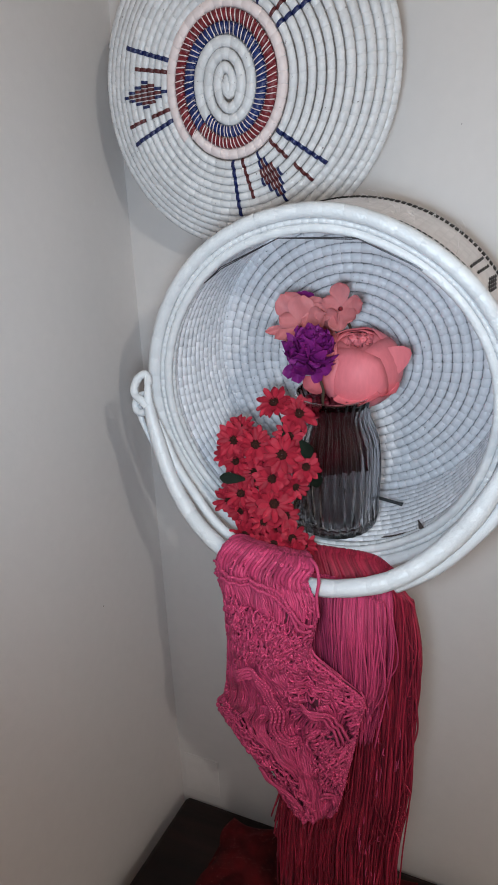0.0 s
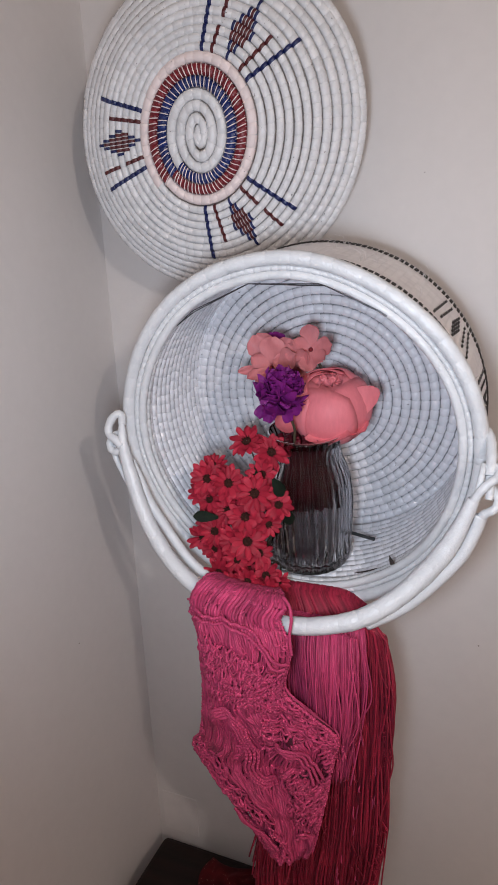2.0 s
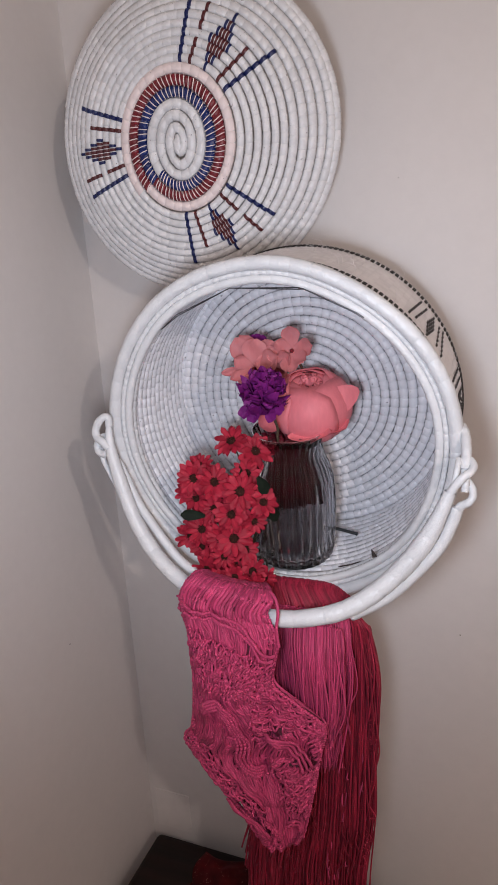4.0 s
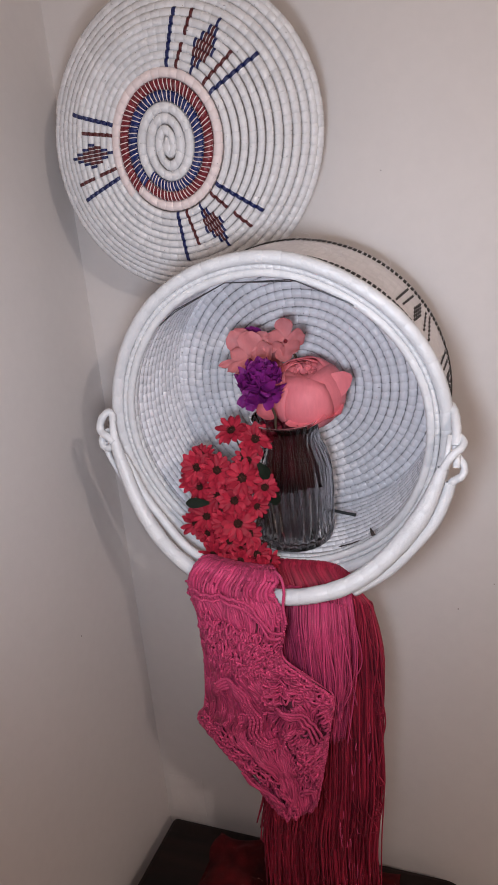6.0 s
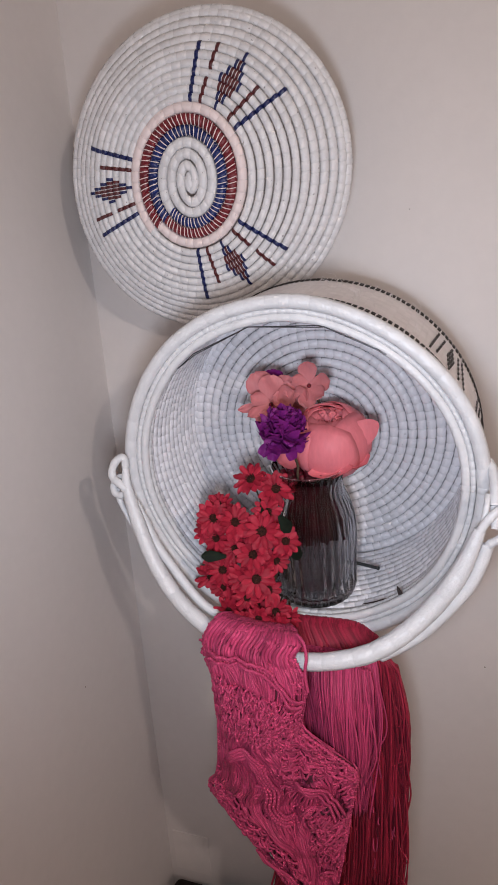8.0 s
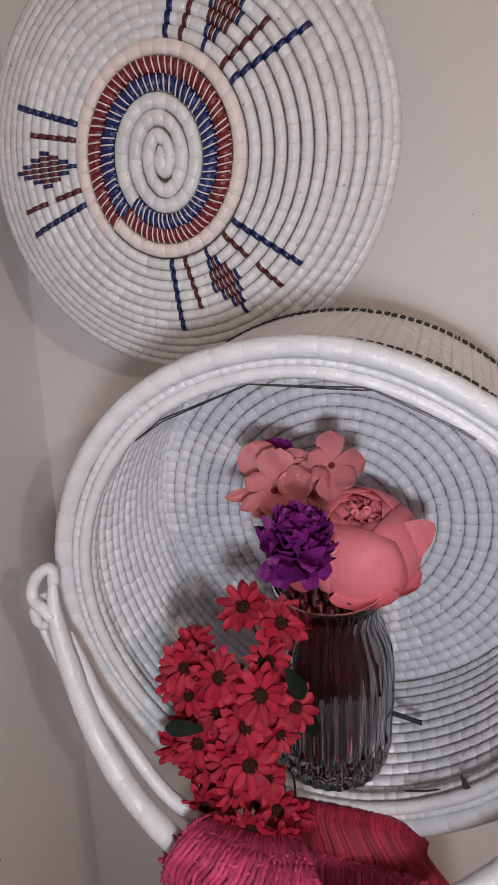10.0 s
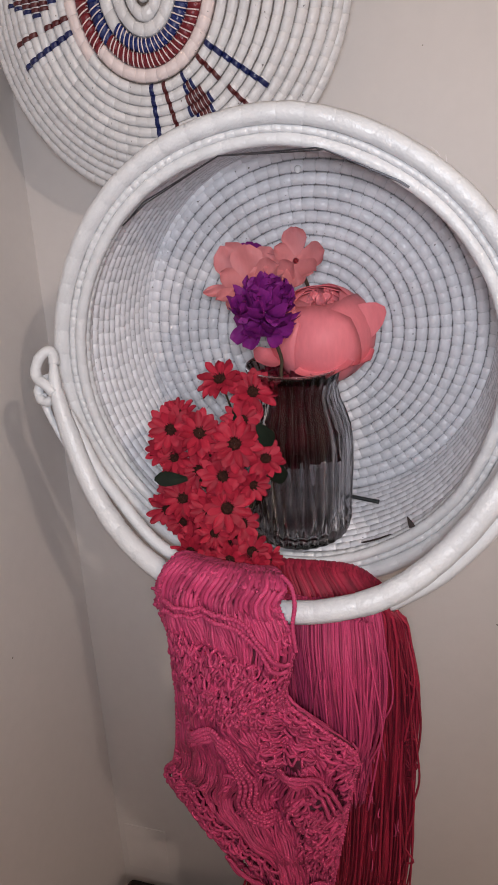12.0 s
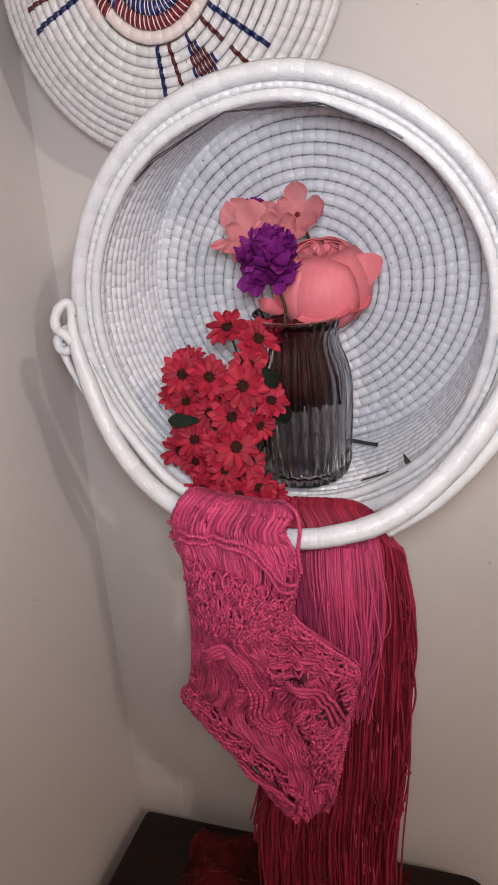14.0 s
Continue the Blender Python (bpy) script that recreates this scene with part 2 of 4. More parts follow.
def box(bm, x0, x1, y0, y1, z0, z1):
    m = Matrix.Translation(((x0 + x1) / 2, (y0 + y1) / 2, (z0 + z1) / 2)) @ Matrix.Diagonal((x1 - x0, y1 - y0, z1 - z0, 1))
    return bmesh.ops.create_cube(bm, size=1, matrix=m)["verts"]


rng = random.Random(7)

# ---- room ----
WALL_Y, TOP, FAR, WIDE = 0.008, 2.75, -3.4, 3.3


def room_piece(name, mat, label, category, *b):
    bm = bmesh.new()
    box(bm, *b)
    return tagged(part(name, bm, mat, None, "", False), label, category, kind="structure")


wall_north = room_piece("wall_north", M_WALL, "cream painted wall with faint specks", "wall", -0.15, WIDE + 0.15, WALL_Y, WALL_Y + 0.15, 0, TOP)
wall_west = room_piece("wall_west", M_WALL, "cream painted side wall meeting it in the corner", "wall", -0.15, 0, FAR, WALL_Y, 0, TOP)
room_piece("wall_south", M_WALL, "plain cream painted wall", "wall", -0.15, WIDE + 0.15, FAR - 0.15, FAR, 0, TOP)
room_piece("wall_east", M_WALL, "plain cream painted wall", "wall", WIDE, WIDE + 0.15, FAR, WALL_Y, 0, TOP)
room_piece("floor", M_FLOOR, "brown floor of the room", "floor", -0.15, WIDE + 0.15, FAR - 0.15, WALL_Y + 0.15, -0.1, 0)
room_piece("ceiling", M_CEIL, "white painted ceiling", "ceiling", -0.15, WIDE + 0.15, FAR - 0.15, WALL_Y + 0.15, TOP, TOP + 0.1)



def speck(wall, x, y, z, r):
    """A small dark chip in the paint; on the back wall it faces forward, on the side wall sideways."""
    piece = Soup()
    east = x == 0
    def at(q, rr, h):
        a, b = rr * math.cos(q) * (1 + 0.3 * math.sin(3 * q)), rr * math.sin(q)
        return (x + h, y + a, z + b) if east else (x + a, y - h, z + b)
    piece.grid([[at(q, rr, h) for q in np.linspace(0, 2 * math.pi, 9, endpoint=False)] for rr, h in ((r, 0.0002), (r * 0.8, 0.0006), (r * 0.1, 0.0007))], wrap=True)
    piece.make("chip", M_SPECK, wall)


for x, z, r in ((0.700, 1.334, 0.0014), (0.763, 1.390, 0.0012), (0.596, 2.117, 0.0009)):
    speck(wall_north, x, WALL_Y, z, r)
speck(wall_west, 0, -0.197, 1.323, 0.0014)

# ---- wall plate in the corner ----
plate = thing("wall_plate", (0.06, WALL_Y, 0.77), "pale blank plastic plate on the wall behind the table", "wall plate")
bm = bmesh.new()
box(bm, 0.014, 0.104, WALL_Y - 0.0016, WALL_Y, 0.716, 0.820)
bmesh.ops.bevel(bm, geom=bm.edges[:], offset=0.0005, segments=2, affect="EDGES")
part("cover", bm, M_PLATE, plate, smooth=False)


# ---- side table ----
def side_table():
    t = thing("side_table", (0.38, -0.27, 0), "dark brown polished wooden side table with rounded corners", "table")
    x0, x1, y0, y1, z = 0.043, 0.720, -0.520, -0.040, 0.75

    def outline(inset, r):
        pts = []
        for cx, cy, a0 in ((x1 - r, y1 - r, 0), (x0 + 0.014, y1 - 0.014, 90), (x0 + r, y0 + r, 180), (x1 - r, y0 + r, 270)):
            rr = 0.014 if a0 == 90 else r
            for k in range(9):
                a = radians(a0 + 90 * k / 8)
                pts.append((cx + (rr - inset) * math.cos(a), cy + (rr - inset) * math.sin(a)))
        return pts

    s = Soup()
    prof = [(0.05, 0.0), (0.012, 0.0), (0.006, -0.0015), (0.002, -0.006), (0.0, -0.012), (0.0, -0.020), (0.006, -0.026), (0.010, -0.028), (0.05, -0.028)]
    rows = [[(px, py, z + dz) for px, py in outline(min(i, 0.013), 0.055)] for i, dz in prof[1:-1]]
    s.grid(rows, wrap=True)
    n = len(rows[0])
    s.f += [tuple(range(n)), tuple(reversed(range(len(s.v) - n, len(s.v))))]
    s.m += [0, 0]
    ob = s.make("tabletop", M_TABLE, t, smooth=False)
    bm = bmesh.new()
    box(bm, x0 + 0.04, x1 - 0.04, y0 + 0.04, y1 - 0.04, z - 0.10, z - 0.028)
    part("apron", bm, M_TABLE, t, smooth=False)
    for lx in (x0 + 0.06, x1 - 0.06):
        for ly in (y0 + 0.06, y1 - 0.06):
            s = Soup()
            s.tube([(lx, ly, z - 0.03), (lx, ly, 0.4), (lx, ly, 0.0)], [0.024, 0.021, 0.015], 10)
            s.make("leg", M_TABLE, t)


side_table()


def glitter_heap():
    nx, ny = 80, 64
    rows = []
    for j in range(ny):
        row = []
        for i in range(nx):
            u, v = i / (nx - 1), j / (ny - 1)
            x, y = 0.175 + 0.40 * u, -0.060 - 0.36 * v
            edge = min(u, 1 - u, v, 1 - v)
            wob = noise.noise(Vector((u * 5, v * 5, 2.1)))
            x += 0.022 * wob * (1 - min(edge * 6, 1))
            y += 0.014 * noise.noise(Vector((u * 5, v * 5, 9.1))) * (1 - min(edge * 6, 1))
            swell = min(edge * 7, 1) ** 0.6
            z = 0.7535 + swell * (0.012 + 0.016 * abs(noise.noise(Vector((u * 4.2, v * 3.6, 5.5)))) + 0.010 * abs(noise.noise(Vector((u * 11, v * 9, 1.5)))))
            row.append((x, y, z))
        rows.append(row)
    s = Soup()
    s.grid(rows)
    s.grid([[(x, y, 0.7515) for x, y, z in r] for r in (rows[0], rows[-1])])
    return tagged(s.make("folded_cloth", M_GLITTER), "dark red cloth with glitter thread lying crumpled on the table", "cloth")


glitter_heap()


# ---- coiled raffia ----
def wraps(soup, at, total, pitch_len, width, height, mat_of=None, sides=8, jitter=0.25, dip=0.88, single=None):
    """Wrapped stitches along a coil. at(d): centre, sideways, outward at the length d.
    single: (name, mats, parent, near, count): the count wraps closest to the place near become parts of their own."""
    d, pieces = 0.0, []
    while d < total - 1e-4:
        step = pitch_len(d) * (1 + jitter * (rng.random() - 0.5))
        e = min(d + step, total)
        mat = mat_of(0.5 * (d + e)) if mat_of else 0
        g = 1 + 0.05 * (rng.random() - 0.5)
        verts = []
        for f, sc in ((0.0, dip), (0.06, 0.985), (0.5, 1.01), (0.94, 0.985), (1.0, dip)):
            c, side, u = at(d + (e - d) * f)
            for k in range(sides):
                q = 2 * math.pi * k / sides
                verts.append(c + g * sc * (width * math.cos(q) * side + height * math.sin(q) * u))
        pieces.append((verts, mat))
        d = e
    faces = [(i * sides + k, i * sides + (k + 1) % sides, (i + 1) * sides + (k + 1) % sides, (i + 1) * sides + k) for i in range(4) for k in range(sides)]
    if single:
        name, mats, parent, near, count = single
        near = np.asarray(near)
        pieces.sort(key=lambda p: np.linalg.norm(p[0][0] - near))
        for verts, mat in pieces[:count]:
            mesh_object(name, verts, faces, mats[mat], parent)
        pieces = pieces[count:]
    for verts, mat in pieces:
        base = len(soup.v)
        soup.v += verts
        soup.f += [tuple(base + q for q in f) for f in faces]
        soup.m += [mat] * len(faces)


def core(soup, at, total, step, width, height, mat, sides=6):
    n = max(2, int(total / step))
    rows = []
    for i in range(n + 1):
        c, s, u = at(total * i / n)
        rows.append([c + width * math.cos(2 * math.pi * k / sides) * s + height * math.sin(2 * math.pi * k / sides) * u for k in range(sides)])
    soup.grid(rows, mat, wrap=True)


def coil_radius(turn, pitch, finer=None, most=9.0):
    r = pitch * turn
    if finer and r > finer[0]:
        r = finer[0] + finer[1] * (turn - finer[0] / pitch)
    return min(r, most)


def spiral(centre, a, e1, e2, pitch, r0, r1, dome, start=0.0, warp=None, finer=None):
    """A flat or domed spiral; returns at(d), the length, and ring(d): radius and angle.
    finer: (radius, pitch) from which on the coils are thinner."""
    turns = r1 / pitch if finer is None else finer[0] / pitch + (r1 - finer[0]) / finer[1]
    ths = np.linspace(2 * math.pi * r0 / pitch, 2 * math.pi * (turns + 0.8), 9000)
    rr = np.array([coil_radius(th / (2 * math.pi), pitch, finer, r1) for th in ths])
    seg = np.hypot(np.diff(rr), rr[:-1] * np.diff(ths))
    cum = np.concatenate([[0], np.cumsum(seg)])

    def ring(d):
        th = float(np.interp(d, cum, ths))
        return coil_radius(th / (2 * math.pi), pitch, finer, r1), th + start

    def at(d):
        r, th = ring(d)
        rad = math.cos(th) * e1 + math.sin(th) * e2
        if warp:
            rad = warp(r, rad)
        slope = (dome(r + 0.002) - dome(r - 0.002)) / 0.004
        side = rad + slope * a
        side = side / np.linalg.norm(side)
        out = a - slope * rad
        thin = finer[1] / pitch if finer and r > finer[0] else 1.0
        return centre + r * rad + dome(r) * a, side * thin * math.hypot(1, slope), out * (0.5 + 0.5 * thin) / np.linalg.norm(out)

    return at, float(cum[-1]), ring


# the platter on the wall
LID_C, LID_DROOP, LID_TURN, LID_R = np.array((0.2985, -0.150, 2.1800)), 13.5, 6.6, 0.2200


def lid_dome(r):
    return 0.006 - 0.45 * min(r, 0.16) ** 2 - max(r - 0.16, 0) * 0.64


def raffia_platter():
    t = thing("raffia_platter", tuple(LID_C), "round white coiled raffia platter with blue and red pattern", "platter")
    a, e1, e2 = axes(LID_DROOP, LID_TURN)
    x0, y0 = e1, e2

    def warp(r, rad):
        """The first coils are laid round an upright oval and grow rounder outwards; the outer ones sag to one side."""
        stretch = 0.0062 * min(1.0, r / 0.020) * min(1.0, max(0.0, (0.20 - r) / 0.10)) / r
        sag = min(1.0, max(0.0, (r - 0.085) / 0.135))
        return rad + stretch * ((rad @ y0) * y0 - (rad @ x0) * x0) + sag * (0.0095 * x0 - 0.0073 * y0) / r

    # slightly oval, its short axis running down to the right
    q = radians(-44)
    e1, e2 = 0.968 * (math.cos(q) * e1 + math.sin(q) * e2), (math.cos(q) * e2 - math.sin(q) * e1) / 0.968
    pitch, first, finer = 0.0148, radians(103.5), (0.0954, 0.0113)
    at, total, ring = spiral(LID_C, a, e1, e2, pitch, 0.004, LID_R, lid_dome, first, warp, finer)
    s, colour = Soup(), Soup()
    core(colour, at, total, 0.006, pitch * 0.52, pitch * 0.290, 0, sides=8)

    def coil_of(d):
        r, th = ring(d)
        return r

    def mat_of(d):
        r = coil_of(d)
        if 0.0510 <= r < 0.0658:
            return 1
        if 0.0658 <= r < 0.0806:
            return 2
        if 0.0806 <= r < 0.0954:
            return 3
        return 0

    def pitch_len(d):
        r = coil_of(d)
        return 0.0064 if 0.0510 <= r < 0.0806 else 0.0150

    wraps(s, at, total, pitch_len, pitch * 0.528, pitch * 0.375, mat_of, sides=8, dip=0.90, single=("stitch", [M_LIDRAFFIA, M_NAVY, M_MAROON, M_PINKWHITE], t, (0.42, -0.15, 2.08), 300))
    hub = LID_C + a * lid_dome(0.0)
    s.tube([hub - a * 0.002 + y0 * f for f in (-0.017, -0.012, -0.004, 0.004, 0.012)], [0.0030, 0.0070, 0.0080, 0.0070, 0.0030], 10)
    colour.make("coil_core", M_LIDCORE, t)
    tagged(s.make("coil", [M_LIDRAFFIA, M_NAVY, M_MAROON, M_PINKWHITE], t), kind="stuff")

    # white thread between the coloured wraps of the ring
    thread = Soup()
    for band, count in enumerate((54, 66)):
        for k in range(count):
            th = 2 * math.pi * (k + 0.3 * rng.random()) / count
            turn = ((th - first) / (2 * math.pi)) % 1.0
            mid = pitch * (turn + math.ceil(0.0510 / pitch - turn) + band)
            pts = []
            for f in np.linspace(-0.5, 0.5, 6):
                r = mid + pitch * f
                rad = warp(r, math.cos(th + 0.05 * f) * e1 + math.sin(th + 0.05 * f) * e2)
                pts.append(LID_C + r * rad + (lid_dome(r) + pitch * 0.40 * math.cos(1.9 * f)) * a)
            thread.tube(pts, 0.0008, 5)
    tagged(thread.make("thread", M_PINKWHITE, t), kind="stuff")

    # three embroidered motifs
    def stitch(ringno, ang, wide, mat):
        turn = ((ang - first) / (2 * math.pi)) % 1.0
        r = coil_radius(turn + math.ceil(0.0954 / pitch - turn) + ringno, pitch, finer)
        rows = []
        for off in (-0.5, -0.2, 0.2, 0.5):
            th = ang + wide * off / r
            rad = warp(r, math.cos(th) * e1 + math.sin(th) * e2)
            slope = (lid_dome(r + 0.002) - lid_dome(r - 0.002)) / 0.004
            side = (rad + slope * a) / math.hypot(1, slope)
            out = (a - slope * rad) / math.hypot(1, slope)
            c = LID_C + r * rad + lid_dome(r) * a
            sc = 1.06 if abs(off) < 0.4 else 0.98
            rows.append([c + sc * (finer[1] * 0.54 * math.hypot(1, slope) * math.cos(q) * side + pitch * 0.40 * math.sin(q) * out) for q in np.linspace(-0.15, math.pi + 0.15, 7)])
        piece = Soup()
        piece.grid(rows)
        piece.make("embroidery_stitch", (M_DARKBLUE, M_DARKRED)[mat], t)

    for mid, spread in ((MOTIF[0], 0.90), (MOTIF[1], 1.02), (MOTIF[2], 1.12)):
        for k in range(7):
            w = 0.0056
            stitch(k, mid + 0.40 * spread, w, 0)
            stitch(k, mid - 0.40 * spread, w, 0)
            if k not in (3,):
                stitch(k, mid + 0.245 * spread, 0.0050, 1)
            if k < 5:
                stitch(k, mid - 0.245 * spread, 0.0050, 1)
            row = (1, 3, 5, 7, 5, 3, 1)[k]
            for q in range(row):
                off = (q - (row - 1) / 2) * 0.0050
                r = 0.1020 + finer[1] * (k)
                stitch(k, mid + off / r, 0.0040, 0 if q in (0, row - 1) and k != 2 else 1)

    # short flange behind the rim, by which it leans on the wall
    b = Soup()
    rows = []
    for f, rad in ((0.0, 0.205), (0.030, 0.205), (0.040, 0.200)):
        rows.append([LID_C + a * (lid_dome(0.20) - 0.012 - f) + rad * (math.cos(q) * e1 + math.sin(q) * e2) for q in np.linspace(0, 2 * math.pi, 64, endpoint=False)])
    b.grid(rows, wrap=True)
    b.make("flange", M_LIDRAFFIA, t)


MOTIF = (radians(-140), radians(100.5), radians(-22.5))
raffia_platter()

# ---- the basket ----
B_C, B_DROOP = np.array((0.452, -0.247, 1.745)), 9.5
BA, BE1, BE2 = axes(B_DROOP, 0.0)
DEPTH, R_BOT = 0.195, 0.238
FLOOR_C = B_C - DEPTH * BA


def ring_point(r, th, s):
    return B_C + BA * s + r * (math.cos(th) * BE1 + math.sin(th) * BE2)


def hoop(major, s, wob=0.0):
    def at(d):
        th = d / major
        rad = math.cos(th) * BE1 + math.sin(th) * BE2
        m = major + wob * noise.noise(Vector((math.cos(th) * 1.7, math.sin(th) * 1.7, major * 9)))
        return B_C + BA * s + m * rad, rad, BA
    return at, 2 * math.pi * major


def basket():
    t = thing("raffia_basket", tuple(B_C), "white coiled raffia basket hung sideways on the wall", "basket")
    # bottom
    p = 0.0146
    at, total, ring = spiral(FLOOR_C, BA, BE1, BE2, p, 0.004, R_BOT - 0.006, lambda r: 0.0, radians(30))
    s, c = Soup(), Soup()
    wraps(s, at, total, lambda d: 0.0150, p * 0.515, p * 0.405, sides=8, dip=0.875, single=("stitch", [M_RAFFIA], t, (0.62, -0.03, 1.80), 300))
    core(c, at, total, 0.008, p * 0.50, p * 0.27, 0, sides=8)
    tagged(s.make("bottom", M_RAFFIA, t), kind="stuff")
    c.make("bottom_core", M_CORE, t)
    # wall, one helix from the bottom to the rim
    rows = 13
    rise = (DEPTH - 0.008) / rows
    length = 2 * math.pi * R_BOT * rows

    def wall_at(d):
        k = d / (2 * math.pi * R_BOT)
        th = 2 * math.pi * k
        rad = math.cos(th) * BE1 + math.sin(th) * BE2
        return FLOOR_C + BA * (rise * k) + R_BOT * rad, BA, rad

    s, c = Soup(), Soup()
    wraps(s, wall_at, length, lambda d: 0.0165, rise * 0.498, 0.0058, sides=7, dip=0.88)
    core(c, wall_at, length, 0.02, rise * 0.47, 0.0042, 0)
    tagged(s.make("side_wall", M_RAFFIA, t), kind="stuff")
    c.make("side_wall_core", M_CORE, t)
    # thick wrapped rim: two hoops
    for name, major, tube, pos, step in (("rim", 0.2510, 0.0095, 0.002, 0.030), ("groove_coil", 0.2386, 0.0037, 0.0010, 0.011), ("inner_rim", 0.2298, 0.0062, -0.001, 0.026), ("lower_rim", 0.2312, 0.0058, -0.014, 0.013)):
        at, total = hoop(major, pos, 0.003)
        s = Soup()
        core(s, at, total, 0.012, tube * 0.93, tube * 0.93, 0, sides=10)
        hoop_ob = s.make(name, M_RIM, t)
        wraps(Soup(), at, total, lambda d: step, tube, tube, sides=9, jitter=0.5, dip=0.945 if step > 0.02 else 0.87, single=("wrap", [M_RIM], hoop_ob, (0.45, -0.25, 2.0), 400))
    # outer skin of small woven squares
    s = Soup()
    nth, ns = 150, 16
    for i in range(nth):
        for j in range(ns):
            t0, t1 = 2 * math.pi * (i + 0.02) / nth, 2 * math.pi * (i + 0.98) / nth
            s0, s1 = -DEPTH - 0.006 + (DEPTH - 0.014) * (j + 0.03) / ns, -DEPTH - 0.006 + (DEPTH - 0.014) * (j + 0.97) / ns
            r = 0.2478
            tm, sm = (t0 + t1) / 2, (s0 + s1) / 2
            base = len(s.v)
            s.v += [ring_point(r, t0, s0), ring_point(r, t1, s0), ring_point(r, t1, s1), ring_point(r, t0, s1), ring_point(r + 0.0012, tm, sm)]
            s.f += [(base + q, base + (q + 1) % 4, base + 4) for q in range(4)]
            s.m += [0] * 4
    s.make("outer_weave", M_OUTER, t)
    s = Soup()
    s.grid([[ring_point(0.2470, q, z) for q in np.linspace(0, 2 * math.pi, 120, endpoint=False)] for z in (-DEPTH - 0.007, -0.008)], wrap=True)
    s.make("outer_skin", M_OUTER, t)
    # black stitched lines and motifs on the outside
    s = Soup()

    def dash(th, pos, wide, long_):
        rows = []
        for f in (-0.5, 0.5):
            rows.append([ring_point(0.2494 + h, th + f * wide / 0.25, pos + g * long_) for g, h in ((-0.5, -0.001), (-0.3, 0.0009), (0.3, 0.0009), (0.5, -0.001))])
        s.grid(rows)

    for pos in (-0.040, -0.0460, -0.1815, -0.1885):
        for k in range(190):
            dash(2 * math.pi * k / 190 + 0.004 * rng.random(), pos, 0.0056, 0.0046)
    for base_th in (0.555, 0.10, -0.45, -1.2, -1.9, 3.4):
        for k in range(6):
            dash(base_th + 0.135 + 0.006 * k, -0.158 + 0.017 * k, 0.0034, 0.0125)
            dash(base_th - 0.085 - 0.008 * k, -0.158 + 0.017 * k, 0.0034, 0.0125)
        for k in range(5):
            dash(base_th + 0.085 + 0.008 * k, -0.152 + 0.018 * k, 0.0034, 0.0100)
            dash(base_th - 0.045 - 0.006 * k, -0.152 + 0.018 * k, 0.0034, 0.0100)
        for r in range(7):
            for q in range((1, 2, 3, 4, 3, 2, 1)[r]):
                dash(base_th + 0.025 + 0.017 * (q - (1, 2, 3, 4, 3, 2, 1)[r] / 2), -0.156 + 0.0150 * r, 0.0034, 0.0100)
    tagged(s.make("black_stitching", M_BLACK, t), kind="stuff")
    # loose raffia ends on the outside
    for k in range(26):
        th = 0.2 + 1.8 * rng.random()
        z = -0.19 + 0.15 * rng.random() ** 2
        o = ring_point(0.2485, th, z)
        rad = math.cos(th) * BE1 + math.sin(th) * BE2
        tan = -math.sin(th) * BE1 + math.cos(th) * BE2
        l = 0.005 + 0.013 * rng.random() ** 2
        s = Soup()
        s.tube([o, o + rad * l * 0.6 + tan * l * 0.3, o + rad * l * (0.6 + 0.3 * rng.random()) + tan * l * (rng.random() + 0.4)], 0.0003, 4)
        s.make("loose_end", M_OUTER, t)
    # wire hoop bent in straight runs inside the rim
    s = Soup()
    bends = ((0.2248, 131, -0.006), (0.2238, 122, -0.004), (0.2241, 98, 0.003), (0.2258, 74.2, 0.0048), (0.2258, 72.2, 0.0048), (0.2258, 53.7, 0.0048), (0.2262, 51, 0.0046))
    for slack in (0.0, 0.0022):
        keys = [ring_point(r - slack * (k % 2 if k < 5 else 0.4), radians(q), h) for k, (r, q, h) in enumerate(bends)]
        pts = []
        for q0, q1 in zip(keys[:-1], keys[1:]):
            pts += [q0 + (q1 - q0) * f for f in (0.0, 0.06, 0.5, 0.94)]
        pts.append(keys[-1])
        s.tube(pts, 0.0007, 6)
    s.make("wire_hoop", M_WIRE, t)
    # handle
    path = spline([(0.2112, -0.289, 1.777), (0.2135, -0.294, 1.745), (0.2260, -0.297, 1.693), (0.2520, -0.302, 1.625), (0.3030, -0.315, 1.568),
                   (0.3850, -0.331, 1.529), (0.4740, -0.335, 1.5225), (0.5360, -0.330, 1.5310), (0.5830, -0.320, 1.5490), (0.6300, -0.307, 1.5870),
                   (0.6720, -0.298, 1.6420), (0.6990, -0.297, 1.7040)], 240)
    cum = np.concatenate([[0], np.cumsum([np.linalg.norm(path[i + 1] - path[i]) for i in range(len(path) - 1)])])
    arr = np.array(path)

    def handle_at(grow):
        def at(d):
            c = np.array([np.interp(d, cum, arr[:, k]) for k in range(3)])
            c2 = np.array([np.interp(min(d + 0.004, cum[-1]), cum, arr[:, k]) for k in range(3)])
            c1 = np.array([np.interp(max(d - 0.004, 0), cum, arr[:, k]) for k in range(3)])
            tan = (c2 - c1) / np.linalg.norm(c2 - c1)
            side = np.cross(tan, (0, -1, 0))
            side = side / np.linalg.norm(side)
            f = d / cum[-1]
            w = grow * (0.0042 + 0.0066 * min(1, f / 0.12) ** 0.7 + 0.0022 * f) * (1 if f < 0.90 else 1 - (f - 0.90) * 4.5)
            return c, side * w, np.cross(side, tan) * w
        return at

    s = Soup()
    core(s, handle_at(0.95), float(cum[-1]), 0.01, 1.0, 1.0, 0, sides=10)
    handle = s.make("handle", M_RIM, t, "thick white wrapped handle hanging down in front")
